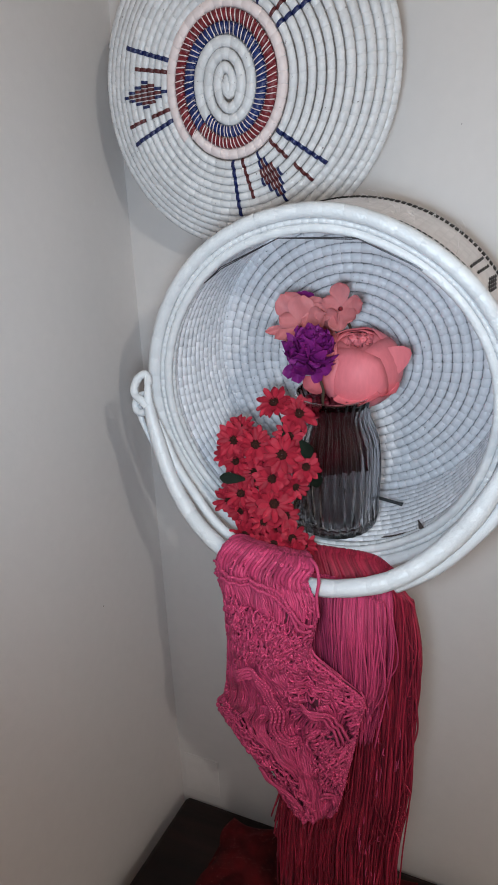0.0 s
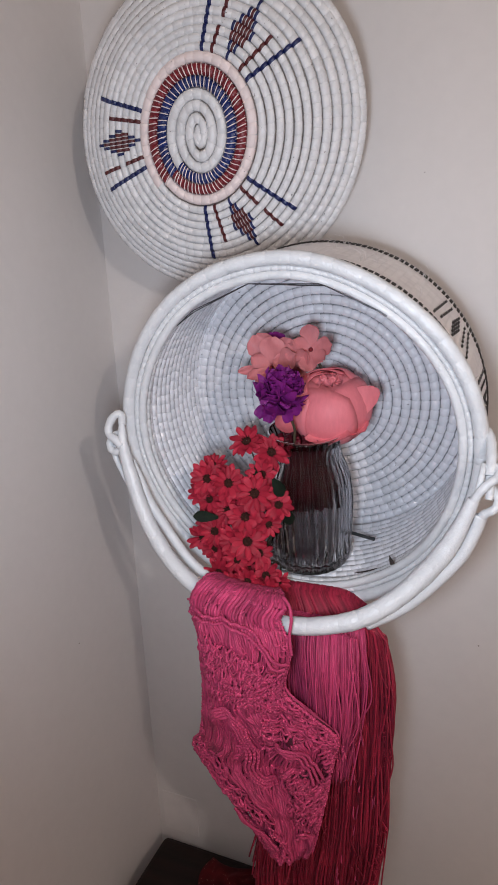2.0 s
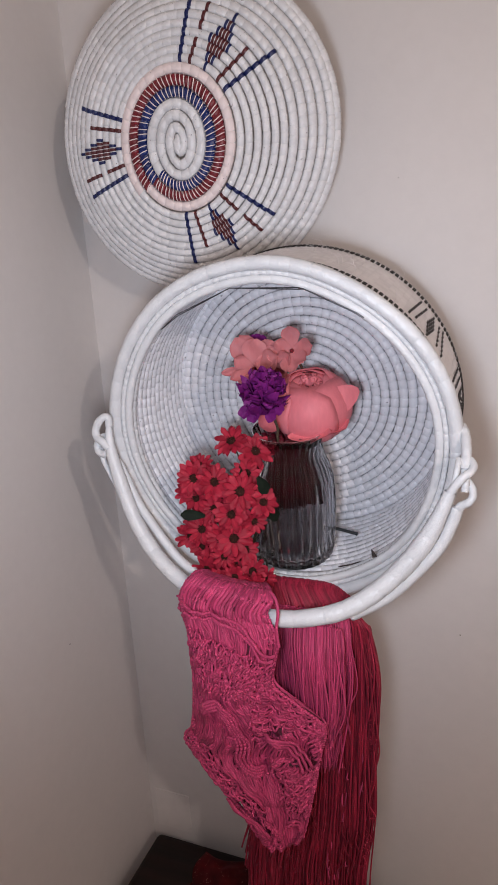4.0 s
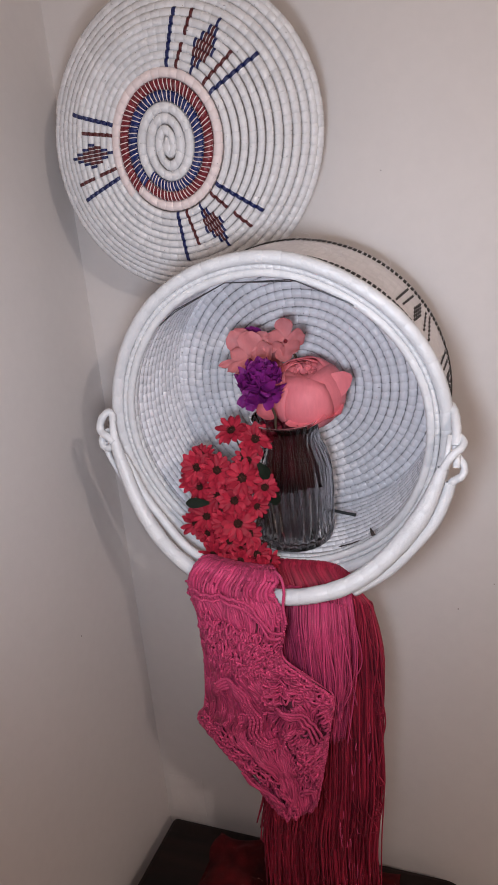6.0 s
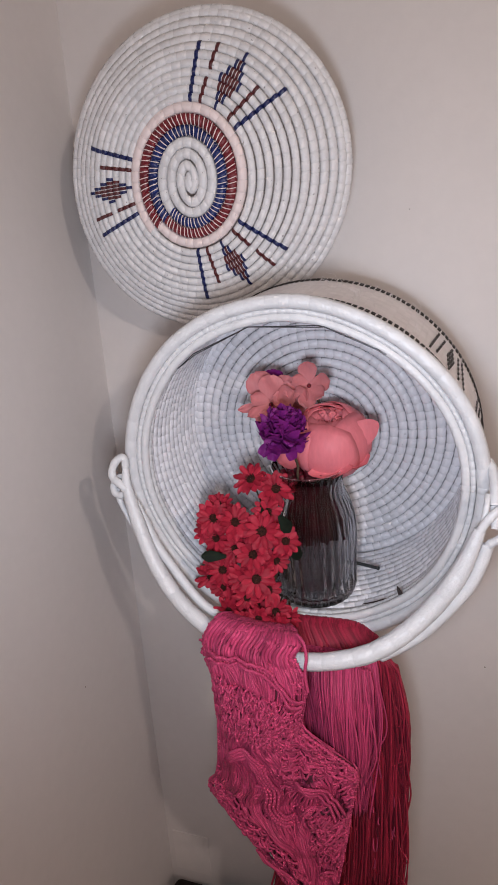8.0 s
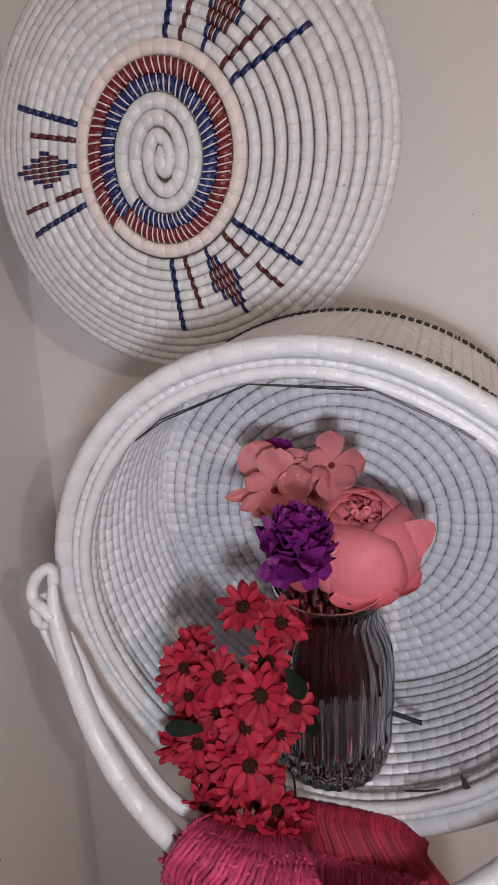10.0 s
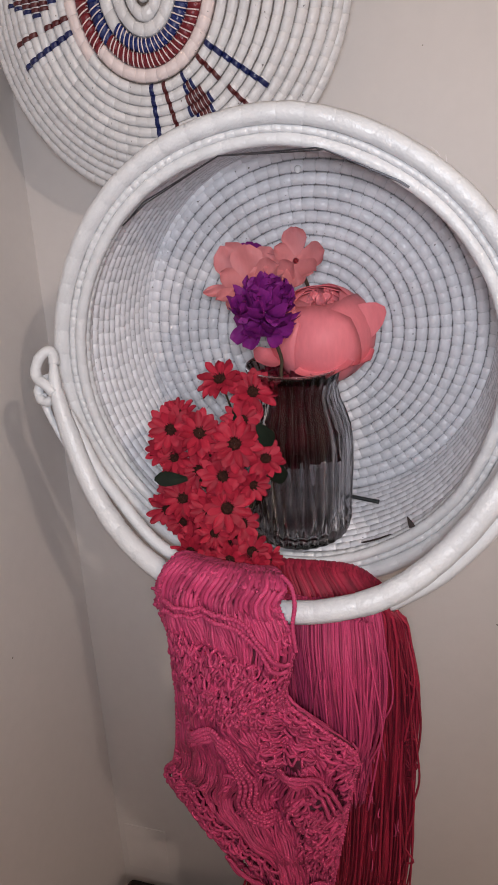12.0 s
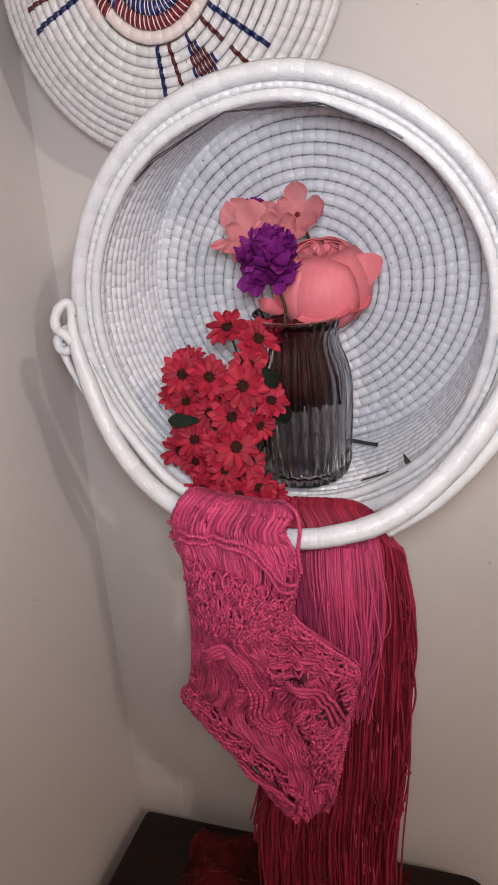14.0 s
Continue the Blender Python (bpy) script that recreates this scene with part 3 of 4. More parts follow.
    wraps(Soup(), handle_at(1.0), float(cum[-1]), lambda d: 0.036, 1.0, 1.0, sides=10, jitter=0.6, dip=0.965, single=("wrap", [M_RIM], handle, (0.45, -0.33, 1.5), 400))
    # doubled ends of the handle
    s = Soup()
    pts = spline([(0.7065, -0.284, 1.680), (0.700, -0.285, 1.658), (0.681, -0.289, 1.620), (0.627, -0.294, 1.558), (0.572, -0.297, 1.520)], 40)
    s.tube(pts, [0.0085] * 40, 10)
    s.make("handle_end", M_RIM, handle)
    s = Soup()
    pts = spline([(0.2180, -0.280, 1.722), (0.2400, -0.283, 1.664), (0.2680, -0.286, 1.622), (0.312, -0.292, 1.572), (0.36, -0.296, 1.545)], 40)
    s.tube(pts, [0.0072 * min(1.0, 0.25 + k / 9) for k in range(40)], 10)
    s.make("handle_end", M_RIM, handle)
    # knots at both ends
    for keys, r0, r1 in (
            (((0.2112, -0.288, 1.774), (0.2085, -0.284, 1.787), (0.2025, -0.287, 1.789), (0.1950, -0.291, 1.782), (0.1905, -0.294, 1.770), (0.1940, -0.297, 1.760), (0.2040, -0.299, 1.754), (0.2125, -0.298, 1.744)), 0.0048, 0.0050),
            (((0.2060, -0.283, 1.760), (0.1930, -0.285, 1.757), (0.1865, -0.288, 1.747), (0.1885, -0.290, 1.737), (0.1975, -0.291, 1.733), (0.2065, -0.290, 1.738)), 0.0046, 0.0046),
            (((0.1890, -0.286, 1.742), (0.1915, -0.286, 1.726), (0.1985, -0.287, 1.708), (0.2110, -0.288, 1.682)), 0.0044, 0.0024),
            (((0.7090, -0.246, 1.776), (0.7140, -0.260, 1.767), (0.7160, -0.276, 1.750), (0.7155, -0.286, 1.731)), 0.0060, 0.0080),
            (((0.6985, -0.295, 1.695), (0.7035, -0.294, 1.716), (0.7065, -0.290, 1.733), (0.7080, -0.282, 1.743)), 0.0050, 0.0040),
            (((0.6985, -0.298, 1.702), (0.7060, -0.300, 1.715), (0.7145, -0.299, 1.725), (0.7220, -0.294, 1.730), (0.7250, -0.287, 1.736), (0.7205, -0.280, 1.741), (0.7130, -0.277, 1.738)), 0.0062, 0.0050),
            (((0.7140, -0.281, 1.730), (0.7160, -0.284, 1.714), (0.7150, -0.288, 1.702)), 0.0060, 0.0052),
            (((0.7170, -0.278, 1.715), (0.7230, -0.281, 1.707), (0.7250, -0.286, 1.698), (0.7205, -0.289, 1.690), (0.7115, -0.288, 1.684), (0.7060, -0.285, 1.676)), 0.0050, 0.0066)):
        s = Soup()
        n = 26
        s.tube(spline(keys, n), [(1.22 if keys[0][0] < 0.4 else 0.88) * (r0 + (r1 - r0) * k / (n - 1)) * (1 + 0.05 * math.sin(1.3 * k)) for k in range(n)], 10)
        s.make("loop", M_RIM, handle)


basket()

# pin that holds the basket
pin_c = FLOOR_C + 0.203 * BE2 + 0.004 * BE1 + BA * 0.0125
s = Soup()
s.grid([[pin_c + BA * h + r * (math.cos(q) * BE1 + math.sin(q) * BE2) for q in np.linspace(0, 2 * math.pi, 16, endpoint=False)]
        for h, r in ((-0.013, 0.0014), (-0.002, 0.0014), (-0.001, 0.0041), (0.0006, 0.0045), (0.0026, 0.0037), (0.0037, 0.0019), (0.0040, 0.0002))], wrap=True)
tagged(s.make("pin", M_NAIL), "small white round pin head through the basket bottom", "pin")


# ---- vase ----
V_BASE, V_TOP = np.array((0.449, -0.150, 1.5410)), np.array((0.460, -0.186, 1.753))


def vase():
    t = thing("glass_vase", tuple(V_BASE), "ribbed smoky grey glass vase standing in the basket", "vase")
    ax = V_TOP - V_BASE
    h = np.linalg.norm(ax)
    ax = ax / h
    e1 = np.array((1, 0, 0)) - ax * ax[0]
    e1 = e1 / np.linalg.norm(e1)
    e2 = np.cross(ax, e1)
    outer = [(0.0, 0.056), (0.004, 0.0605), (0.02, 0.0625), (0.05, 0.0630), (0.09, 0.0645), (0.118, 0.0640), (0.140, 0.0615), (0.158, 0.0565), (0.172, 0.0505), (0.185, 0.0475), (0.198, 0.0500), (h - 0.003, 0.0555), (h, 0.0570)]
    inner = [(h, 0.0545), (0.198, 0.0475), (0.185, 0.0448), (0.172, 0.0478), (0.158, 0.0538), (0.140, 0.0585), (0.118, 0.0604), (0.09, 0.0600), (0.05, 0.0585), (0.02, 0.056), (0.012, 0.050)]
    n = 240

    def ring(z, r, depth):
        row = []
        for k in range(n):
            q = 2 * math.pi * k / n
            rr = r * (1 + depth * math.cos(30 * q))
            row.append(V_BASE + ax * z + rr * (math.cos(q) * e1 + math.sin(q) * e2))
        return row

    s = Soup()
    rows = [ring(z, r, 0.042 if 0.012 < z < 0.19 else 0.012) for z, r in outer] + [ring(z, r, 0.004) for z, r in inner]
    s.grid(rows, wrap=True)
    s.f += [tuple(reversed(range(n))), tuple(range(len(s.v) - n, len(s.v)))]
    s.m += [0, 0]
    s.make("body", M_GLASS, t)
    s = Soup()
    s.tube([V_BASE + ax * (h + 0.0016) + 0.0558 * (math.cos(q) * e1 + math.sin(q) * e2) for q in np.linspace(0, 2 * math.pi, 72, endpoint=False)], 0.0012, 8, up=ax, closed=True)
    s.make("lip", M_GLASS, t)
    return ax, e1, e2


VAX, VE1, VE2 = vase()


def in_vase(z, x, y):
    return V_BASE + VAX * z + VE1 * x + VE2 * y


# ---- flowers in the vase ----
def leafy_petal(soup, base, out, up, length, width, curl=0.3, cup=0.15, tip=0.5, mat=0, ruffle=0.0, nl=6, nw=5, blunt=True):
    out = np.asarray(out, float) / np.linalg.norm(out)
    up = np.asarray(up, float)
    up = up - out * (up @ out)
    up = up / np.linalg.norm(up)
    side = np.cross(out, up)
    rows = []
    ph = rng.random() * 6
    for i in range(nl):
        f = i / (nl - 1)
        w = width * 0.5 * (0.25 + 1.5 * f) * (1 - f ** 3 * (1 - (1 - tip) * 0.3)) if f < 0.6 else width * 0.5 * (1.0 - ((f - 0.6) / 0.4) ** 2 * tip)
        if blunt and f > 0.6:
            w = width * 0.5 * math.sqrt(max(0.0, 1 - ((f - 0.6) / 0.4) ** 2 * min(0.97, tip + 0.45)))
        a = curl * f * 1.6
        bend = a if abs(a) > 1e-5 else 1e-5
        c = base + length * math.sin(bend) / bend * f * out + length * (1 - math.cos(bend)) / bend * f * up
        row = []
        for k in range(nw):
            g = -1 + 2 * k / (nw - 1)
            row.append(c + side * w * g + up * (cup * w * g * g + ruffle * math.sin(ph + 3.1 * g + 5 * f) * length * f))
        rows.append(row)
    soup.grid(rows, mat)


def peony():
    c = np.array((0.487, -0.155, 1.784))
    t = thing("peony", tuple(c), "large salmon pink artificial peony in the vase", "flower")
    axis = np.array((0.10, -0.42, 0.90))
    axis = axis / np.linalg.norm(axis)
    e1 = np.cross(axis, (0, 1, 0.2))
    e1 = e1 / np.linalg.norm(e1)
    e2 = np.cross(axis, e1)

    def cup(radius, q0, spread, lo, hi, wave, lift=0.0, stretch=1.14):
        s = Soup()
        rows = []
        ph = rng.random() * 9
        for i in range(11):
            f = i / 10
            row = []
            for k in range(11):
                g = -1 + 2 * k / 10
                half = spread * math.sin(math.pi * min(0.5, 0.16 + 0.52 * f))
                q = q0 + half * g
                el = lo + (hi + 0.10 - 0.36 * abs(g) ** 2.6 - lo) * f
                r = radius * (1 + 0.016 * g) + lift * f * f + wave * math.sin(ph + 4 * g + 3 * f) * f * f
                row.append(c + r * stretch * math.cos(el) * (math.cos(q) * e1 + math.sin(q) * e2) + r * math.sin(el) * axis)
            rows.append(row)
        s.grid(rows)
        o = s.make("petal", M_PEONY, t)
        m = o.modifiers.new("thickness", "SOLIDIFY")
        m.thickness = 0.0007
    for k in range(5):
        cup(0.0550, 2 * math.pi * k / 5 + 0.2, 1.05, -1.5, 0.94 + 0.14 * rng.random(), 0.0006, 0.0)
    for k in range(5):
        cup(0.0520, 2 * math.pi * k / 5 + 0.8, 1.00, -1.4, 1.04 + 0.12 * rng.random(), 0.0007, 0.0)
    for k in range(5):
        cup(0.0485, 2 * math.pi * k / 5 + 0.1, 0.95, -1.0, 1.14 + 0.08 * rng.random(), 0.0010)
    for k in range(6):
        cup(0.0450, 2 * math.pi * k / 6 + 0.5, 0.75, 0.1, 1.24 + 0.1 * rng.random(), 0.0045)
    for k in range(5):
        cup(0.0400, 2 * math.pi * k / 5 + 0.3, 0.65, 0.2, 1.38 + 0.1 * rng.random(), 0.0050)
    cup(0.0350, 0.0, 3.2, -1.2, 1.45, 0.003)
    for k in range(6):
        s = Soup()
        q = 2 * math.pi * k / 6
        rad = math.cos(q) * e1 + math.sin(q) * e2
        leafy_petal(s, c + axis * 0.036 + rad * 0.005, axis * 0.6 + rad * (0.6 + 0.4 * rng.random()), -rad, 0.017, 0.024, 1.2, 0.6, 0.4, 0, 0.10)
        s.make("petal", M_PEONY, t)
    # one rounded outer petal standing off to the side
    s = Soup()
    root, tip = np.array((0.512, -0.170, 1.786)), np.array((0.561, -0.158, 1.808))
    rows = []
    for f in np.linspace(0, 1, 9):
        wide = 0.022 * math.sqrt(1 - 0.98 * f ** 2.4)
        mid = root + (tip - root) * f + np.array((0, -0.010 * math.sin(math.pi * f), -0.006 * f * (1 - f)))
        rows.append([mid + np.array((-0.30 * wide * g, -0.012 * (1 - g * g) * (1 - f), wide * g)) for g in np.linspace(-1, 1, 9)])
    s.grid(rows)
    s.make("petal", M_PEONY, t)
    # petals under the bloom
    for base, out, up, l, w in (((0.494, -0.182, 1.764), (0.12, -0.50, -0.62), (0, -0.9, 0.8), 0.044, 0.066),
                                ((0.515, -0.172, 1.757), (0.8, -0.30, -0.30), (0, -0.5, 1), 0.036, 0.040),
                                ((0.452, -0.182, 1.764), (-0.80, -0.4, -0.35), (0, -0.6, 1), 0.040, 0.048)):
        s = Soup()
        leafy_petal(s, np.array(base), np.array(out), np.array(up), l, w, 0.4, 0.30, 0.93, 0, 0.03, 9, 9)
        s.make("petal", M_PEONY, t)
    s = Soup()
    s.tube(spline([c - axis * 0.05, in_vase(0.19, 0.015, 0.0), in_vase(0.09, 0.01, 0.02)], 12), 0.0032, 8)
    s.make("stem", M_STEM, t)


peony()


def purple_flower():
    c = np.array((0.4465, -0.252, 1.818))
    t = thing("purple_zinnia", tuple(c), "small purple artificial flower with ruffled petals in the vase", "flower")
    face = np.array((0.25, -0.85, 0.25))
    face = face / np.linalg.norm(face)
    e1 = np.cross(face, (0, 0, 1))
    e1 = e1 / np.linalg.norm(e1)
    e2 = np.cross(face, e1)
    for k in range(64):
        z = 1 - 1.5 * (k + 0.5) / 64
        q = k * 2.39996
        r = math.sqrt(max(0, 1 - z * z))
        d = face * z + r * (math.cos(q) * e1 + math.sin(q) * e2)
        d[2] -= 0.12
        spin = np.array((rng.random() - 0.5, rng.random() - 0.5, rng.random() - 0.1))
        s = Soup()
        leafy_petal(s, c + d * 0.003, d, face * 0.2 + spin * 1.6, 0.0310 + 0.005 * rng.random(), 0.0215, 0.70, 0.50, 0.10, 0, 0.18, 9, 7)
        s.make("petal", M_PURPLE, t)
    for q in (-2.35, -1.95, -1.15, -0.65):
        d = np.array((math.cos(q), -0.25, math.sin(q)))
        s = Soup()
        leafy_petal(s, c + d * 0.012, d, (0, -1, 0.2), 0.029 + 0.004 * rng.random(), 0.0175, 0.2, 0.3, 0.15, 0, 0.07, 10, 7)
        s.make("petal", M_PURPLE, t)
    s = Soup()
    s.tube(spline([c + np.array((0.002, 0.01, -0.02)), (0.455, -0.225, 1.765), in_vase(0.205, -0.008, -0.03), in_vase(0.12, 0.0, 0.0)], 18), 0.0020, 8)
    s.make("stem", M_STEM, t)


purple_flower()


def pale_flower(name, c, face, petals, label, full=1.15):
    c = np.array(c)
    t = thing(name, tuple(c), label, "flower", "pale pink blooms")
    face = np.array(face, float)
    face = face / np.linalg.norm(face)
    for q, l, w, dip in petals:
        e1 = np.cross((0, 0, 1), face)
        e1 = e1 / np.linalg.norm(e1)
        e2 = np.cross(face, e1)
        d = math.cos(radians(q)) * e1 + math.sin(radians(q)) * e2 + face * dip
        s = Soup()
        leafy_petal(s, c + d * 0.001, d, face, l, w * full, 0.40 if full < 1 else 0.20, 0.22 if full < 1 else 0.05, 0.62, 0, 0.07, 9, 9)
        s.make("petal", M_ORCHID, t)
    s = Soup()
    s.tube([c, c + face * 0.004, c + face * 0.007], [0.004, 0.003, 0.001], 8)
    s.make("eye", M_MAROON, t)
    s = Soup()
    s.tube(spline([c, c + np.array((0.01, 0.03, -0.05)), in_vase(0.2, 0.0, 0.02), in_vase(0.1, 0.0, 0.02)], 16), 0.0022, 8)
    s.make("stem", M_STEM, t)


pale_flower("pink_orchid", (0.462, -0.162, 1.868), (0.2, -0.95, 0.1), ((92, 0.037, 0.036, 0.0), (12, 0.039, 0.034, 0.30), (-38, 0.036, 0.030, 0.5), (148, 0.032, 0.024, 0.3), (-98, 0.040, 0.034, 0.4), (192, 0.040, 0.030, 0.1)),
            "pale pink open artificial orchid bloom in the vase", 0.80)
pale_flower("pink_petal_bloom", (0.404, -0.172, 1.843), (0.15, -0.95, 0.15), ((116, 0.054, 0.044, -0.10), (82, 0.048, 0.040, 0.30), (50, 0.052, 0.036, 0.05), (22, 0.052, 0.034, 0.45), (150, 0.036, 0.022, 0.5), (186, 0.050, 0.014, 0.15), (206, 0.044, 0.016, 0.6), (232, 0.034, 0.020, 0.2), (-95, 0.030, 0.026, 0.7), (-30, 0.050, 0.026, 0.3)),
            "pale pink broad-petalled artificial bloom in the vase", 1.02)
pale_flower("pink_petal_bloom", (0.434, -0.166, 1.846), (0.15, -0.95, 0.1), ((100, 0.034, 0.030, 0.1), (30, 0.038, 0.028, 0.3), (-25, 0.034, 0.026, 0.4), (160, 0.030, 0.026, 0.2), (-80, 0.030, 0.026, 0.5)),
            "pale pink ruffled artificial bloom between the others", 0.95)
s = Soup()
for q in (60, 85, 110):
    leafy_petal(s, np.array((0.404, -0.150, 1.868)), (math.cos(radians(q)), 0.0, math.sin(radians(q))), (0, -1, 0.1), 0.027, 0.018, 0.2, 0.1, 0.4)
tagged(s.make("purple_bud", M_PURPLE), "dark purple flower tip behind the pale pink bloom", "flower")

# bundle of dark stems standing in the vase
bundle = thing("stem_bundle", tuple(in_vase(0.03, 0, 0)), "dark maroon stems and leaves packed in the vase", "stems")
for k in range(30):
    q, r = k * 2.4, 0.053 * math.sqrt((k + 0.5) / 30)
    s = Soup()
    s.tube([in_vase(0.100 + 0.026 * rng.random(), r * math.cos(q) * 1.05, r * math.sin(q) * 1.1), in_vase(0.14, r * 0.97 * math.cos(q), r * 0.97 * math.sin(q)), in_vase(0.183, r * 0.66 * math.cos(q), r * 0.66 * math.sin(q)),
            in_vase(0.212, r * 0.8 * math.cos(q), r * 0.8 * math.sin(q))], [0.009, 0.011, 0.009, 0.004], 8)
    s.make("stem", M_DARKSTEM, bundle)

# ---- red flowers ----
def mum_mesh(n, seed):
    r = random.Random(seed)
    s = Soup()
    for layer, (count, l, w, lift) in enumerate(((n, 0.0224, 0.0090, 0.02), (n - 2, 0.0190, 0.0084, 0.36))):
        for k in range(count):
            q = 2 * math.pi * (k + 0.5 * layer + 0.25 * (r.random() - 0.5)) / count
            d = np.array((math.cos(q), math.sin(q), lift + 0.45 * (r.random() - 0.5)))
            leafy_petal(s, d * 0.003, d, (0, 0, 1), l * (0.88 + 0.24 * r.random()), w * (0.9 + 0.2 * r.random()), -0.30 + 0.55 * r.random(), 0.45, 0.50, 0, 0.09, 8, 3)
    me = s.make("petals", M_MUM)
    data = me.data
    bpy.data.objects.remove(me)
    s = Soup()
    rows = []
    for h, rr in ((-0.001, 0.0058), (0.0018, 0.0062), (0.0036, 0.0050), (0.0046, 0.0026), (0.0044, 0.0003)):
        rows.append([((rr + 0.0007 * (r.random() - 0.5)) * math.cos(q), (rr + 0.0007 * (r.random() - 0.5)) * math.sin(q), h + 0.0006 * (r.random() - 0.5)) for q in np.linspace(0, 2 * math.pi, 14, endpoint=False)])
    s.grid(rows, wrap=True)
    # short stamens round the eye
    for k in range(16):
        q = 2 * math.pi * (k + r.random()) / 16
        foot = np.array((0.0050 * math.cos(q), 0.0050 * math.sin(q), 0.0020))
        s.tube([foot, foot * 1.15 + np.array((0, 0, 0.0020)), foot * (1.25 + 0.2 * r.random()) + np.array((0, 0, 0.0036))], [0.0006, 0.0006, 0.0004], 4)
    me = s.make("eye", M_MUMEYE)
    eye = me.data
    bpy.data.objects.remove(me)
    return data, eye


def red_flowers():
    t = thing("red_flower_bunch", (0.38, -0.24, 1.53), "bunch of red daisy-like artificial flowers lying over the basket rim", "flowers")
    kinds = [mum_mesh(12, 3), mum_mesh(13, 5), mum_mesh(11, 8)]
    heads = [(0.340, -0.277, 1.698, 1.05), (0.374, -0.281, 1.694, 1.05), (0.388, -0.240, 1.745, 1.05), (0.422, -0.234, 1.730, 1.1), (0.414, -0.282, 1.683, 1.15),
             (0.440, -0.261, 1.661, 0.95), (0.396, -0.278, 1.646, 1.05), (0.346, -0.276, 1.618, 1.0), (0.400, -0.285, 1.612, 1.1), (0.379, -0.283, 1.610, 0.95),
             (0.360, -0.262, 1.578, 1.1), (0.395, -0.266, 1.570, 1.05), (0.322, -0.258, 1.672, 0.95), (0.342, -0.258, 1.710, 0.85), (0.420, -0.270, 1.556, 0.95),
             (0.318, -0.262, 1.600, 0.95), (0.366, -0.270, 1.650, 0.95), (0.338, -0.270, 1.664, 0.9), (0.330, -0.262, 1.628, 0.85), (0.356, -0.262, 1.545, 0.9),
             (0.416, -0.258, 1.704, 0.9), (0.378, -0.262, 1.668, 0.9), (0.424, -0.262, 1.632, 0.85), (0.412, -0.272, 1.590, 0.9), (0.436, -0.262, 1.545, 0.7), (0.340, -0.268, 1.588, 0.9), (0.385, -0.290, 1.585, 0.8), (0.405, -0.300, 1.560, 0.85), (0.380, -0.305, 1.552, 0.8), (0.430, -0.292, 1.548, 0.75), (0.352, -0.285, 1.560, 0.85)]
    mid = np.array((0.385, -0.12, 1.63))
    for k, (x, y, z, sc) in enumerate(heads):
        p = np.array((x, y, z))
        face = Vector((0.35 + (x - mid[0]) * 3.0 + 0.75 * (rng.random() - 0.5), -1.0, 0.30 + (z - mid[2]) * 2.2 + 0.8 * (rng.random() - 0.5)))
        m = Matrix.Translation(p) @ face.to_track_quat("Z", "Y").to_matrix().to_4x4() @ Matrix.Rotation(rng.random() * 6, 4, "Z") @ Matrix.Diagonal((sc, sc, sc, 1))
        petals, eye = kinds[k % 3]
        o = new("flower", petals)
        o.matrix_basis = m
        o.parent, o.matrix_parent_inverse = t, t.matrix_basis.inverted()
        e = new("eye", eye)
        e.parent = o
        s = Soup()
        root = np.array((0.39 + 0.02 * (rng.random() - 0.5), -0.20, 1.545))
        back = p - np.array(face.normalized()) * 0.004
        s.tube(spline([back, back * 0.6 + root * 0.4 + np.array((0, 0.03, 0)), root], 8), 0.0013, 5)
        s.make("stem", M_STEM, t)
    for x, y, z, dx, dz, l, w in ((0.360, -0.291, 1.646, -1, 0.04, 0.036, 0.017), (0.434, -0.262, 1.700, 0.35, -0.4, 0.030, 0.020), (0.436, -0.250, 1.640, 0.8, 0.1, 0.030, 0.022),
                                  (0.405, -0.262, 1.716, 0.2, -0.6, 0.028, 0.014), (0.37, -0.262, 1.59, 0.5, -0.5, 0.03, 0.014), (0.385, -0.268, 1.625, -0.4, 0.4, 0.026, 0.013)):
        s = Soup()
        leafy_petal(s, np.array((x, y, z)), (dx, -0.15, dz), (0, -1, 0.25), l, w, 0.2, 0.2, 0.8, 0, 0.02, 7, 5)
        s.make("leaf", M_LEAF, t)
    for k in range(14):
        x, z = 0.325 + 0.095 * rng.random(), 1.535 + 0.075 * rng.random()
        s = Soup()
        leafy_petal(s, np.array((x, -0.258 - 0.02 * rng.random(), z)), (rng.random() - 0.5, -0.3, rng.random() - 0.7), (0, -1, 0.3), 0.024, 0.008, 0.3, 0.3, 0.8, 0, 0.03, 5, 3)
        s.make("petal", M_MUM, t)


red_flowers()

# ---- bits in the basket ----
s = Soup()
s.tube(spline([(0.497, -0.112, 1.572), (0.520, -0.116, 1.569), (0.545, -0.120, 1.566)], 10), [0.0026] * 9 + [0.0032], 8)
tagged(s.make("twig", M_TWIG), "short dark flower stem lying in the basket", "twig")
s = Soup()
foot, tip = ring_point(0.2222, radians(-51.2), 0.003), ring_point(0.2115, radians(-50.8), -0.004)
s.grid([[foot + (tip - foot) * f + np.array((w * g, 0.0015 * g * g, 0.4 * w * g)) for g in (-1, 0, 1)] for f, w in ((0, 0.0034), (0.35, 0.0027), (0.7, 0.0015), (1, 0.0003))])
tagged(s.make("leaf_bit", M_BITS), "small dry pointed leaf scrap in the basket", "leaf")
s = Soup()
s.tube(spline([ring_point(0.2212, radians(-68.8), -0.012), ring_point(0.2208, radians(-62.9), -0.0075), ring_point(0.2212, radians(-58.3), -0.006)], 8), [0.0004, 0.0012, 0.001, 0.0012, 0.001, 0.001, 0.0008, 0.0003], 5)
tagged(s.make("dry_blade", M_BITS), "thin dry blade scrap on the basket wall", "leaf")


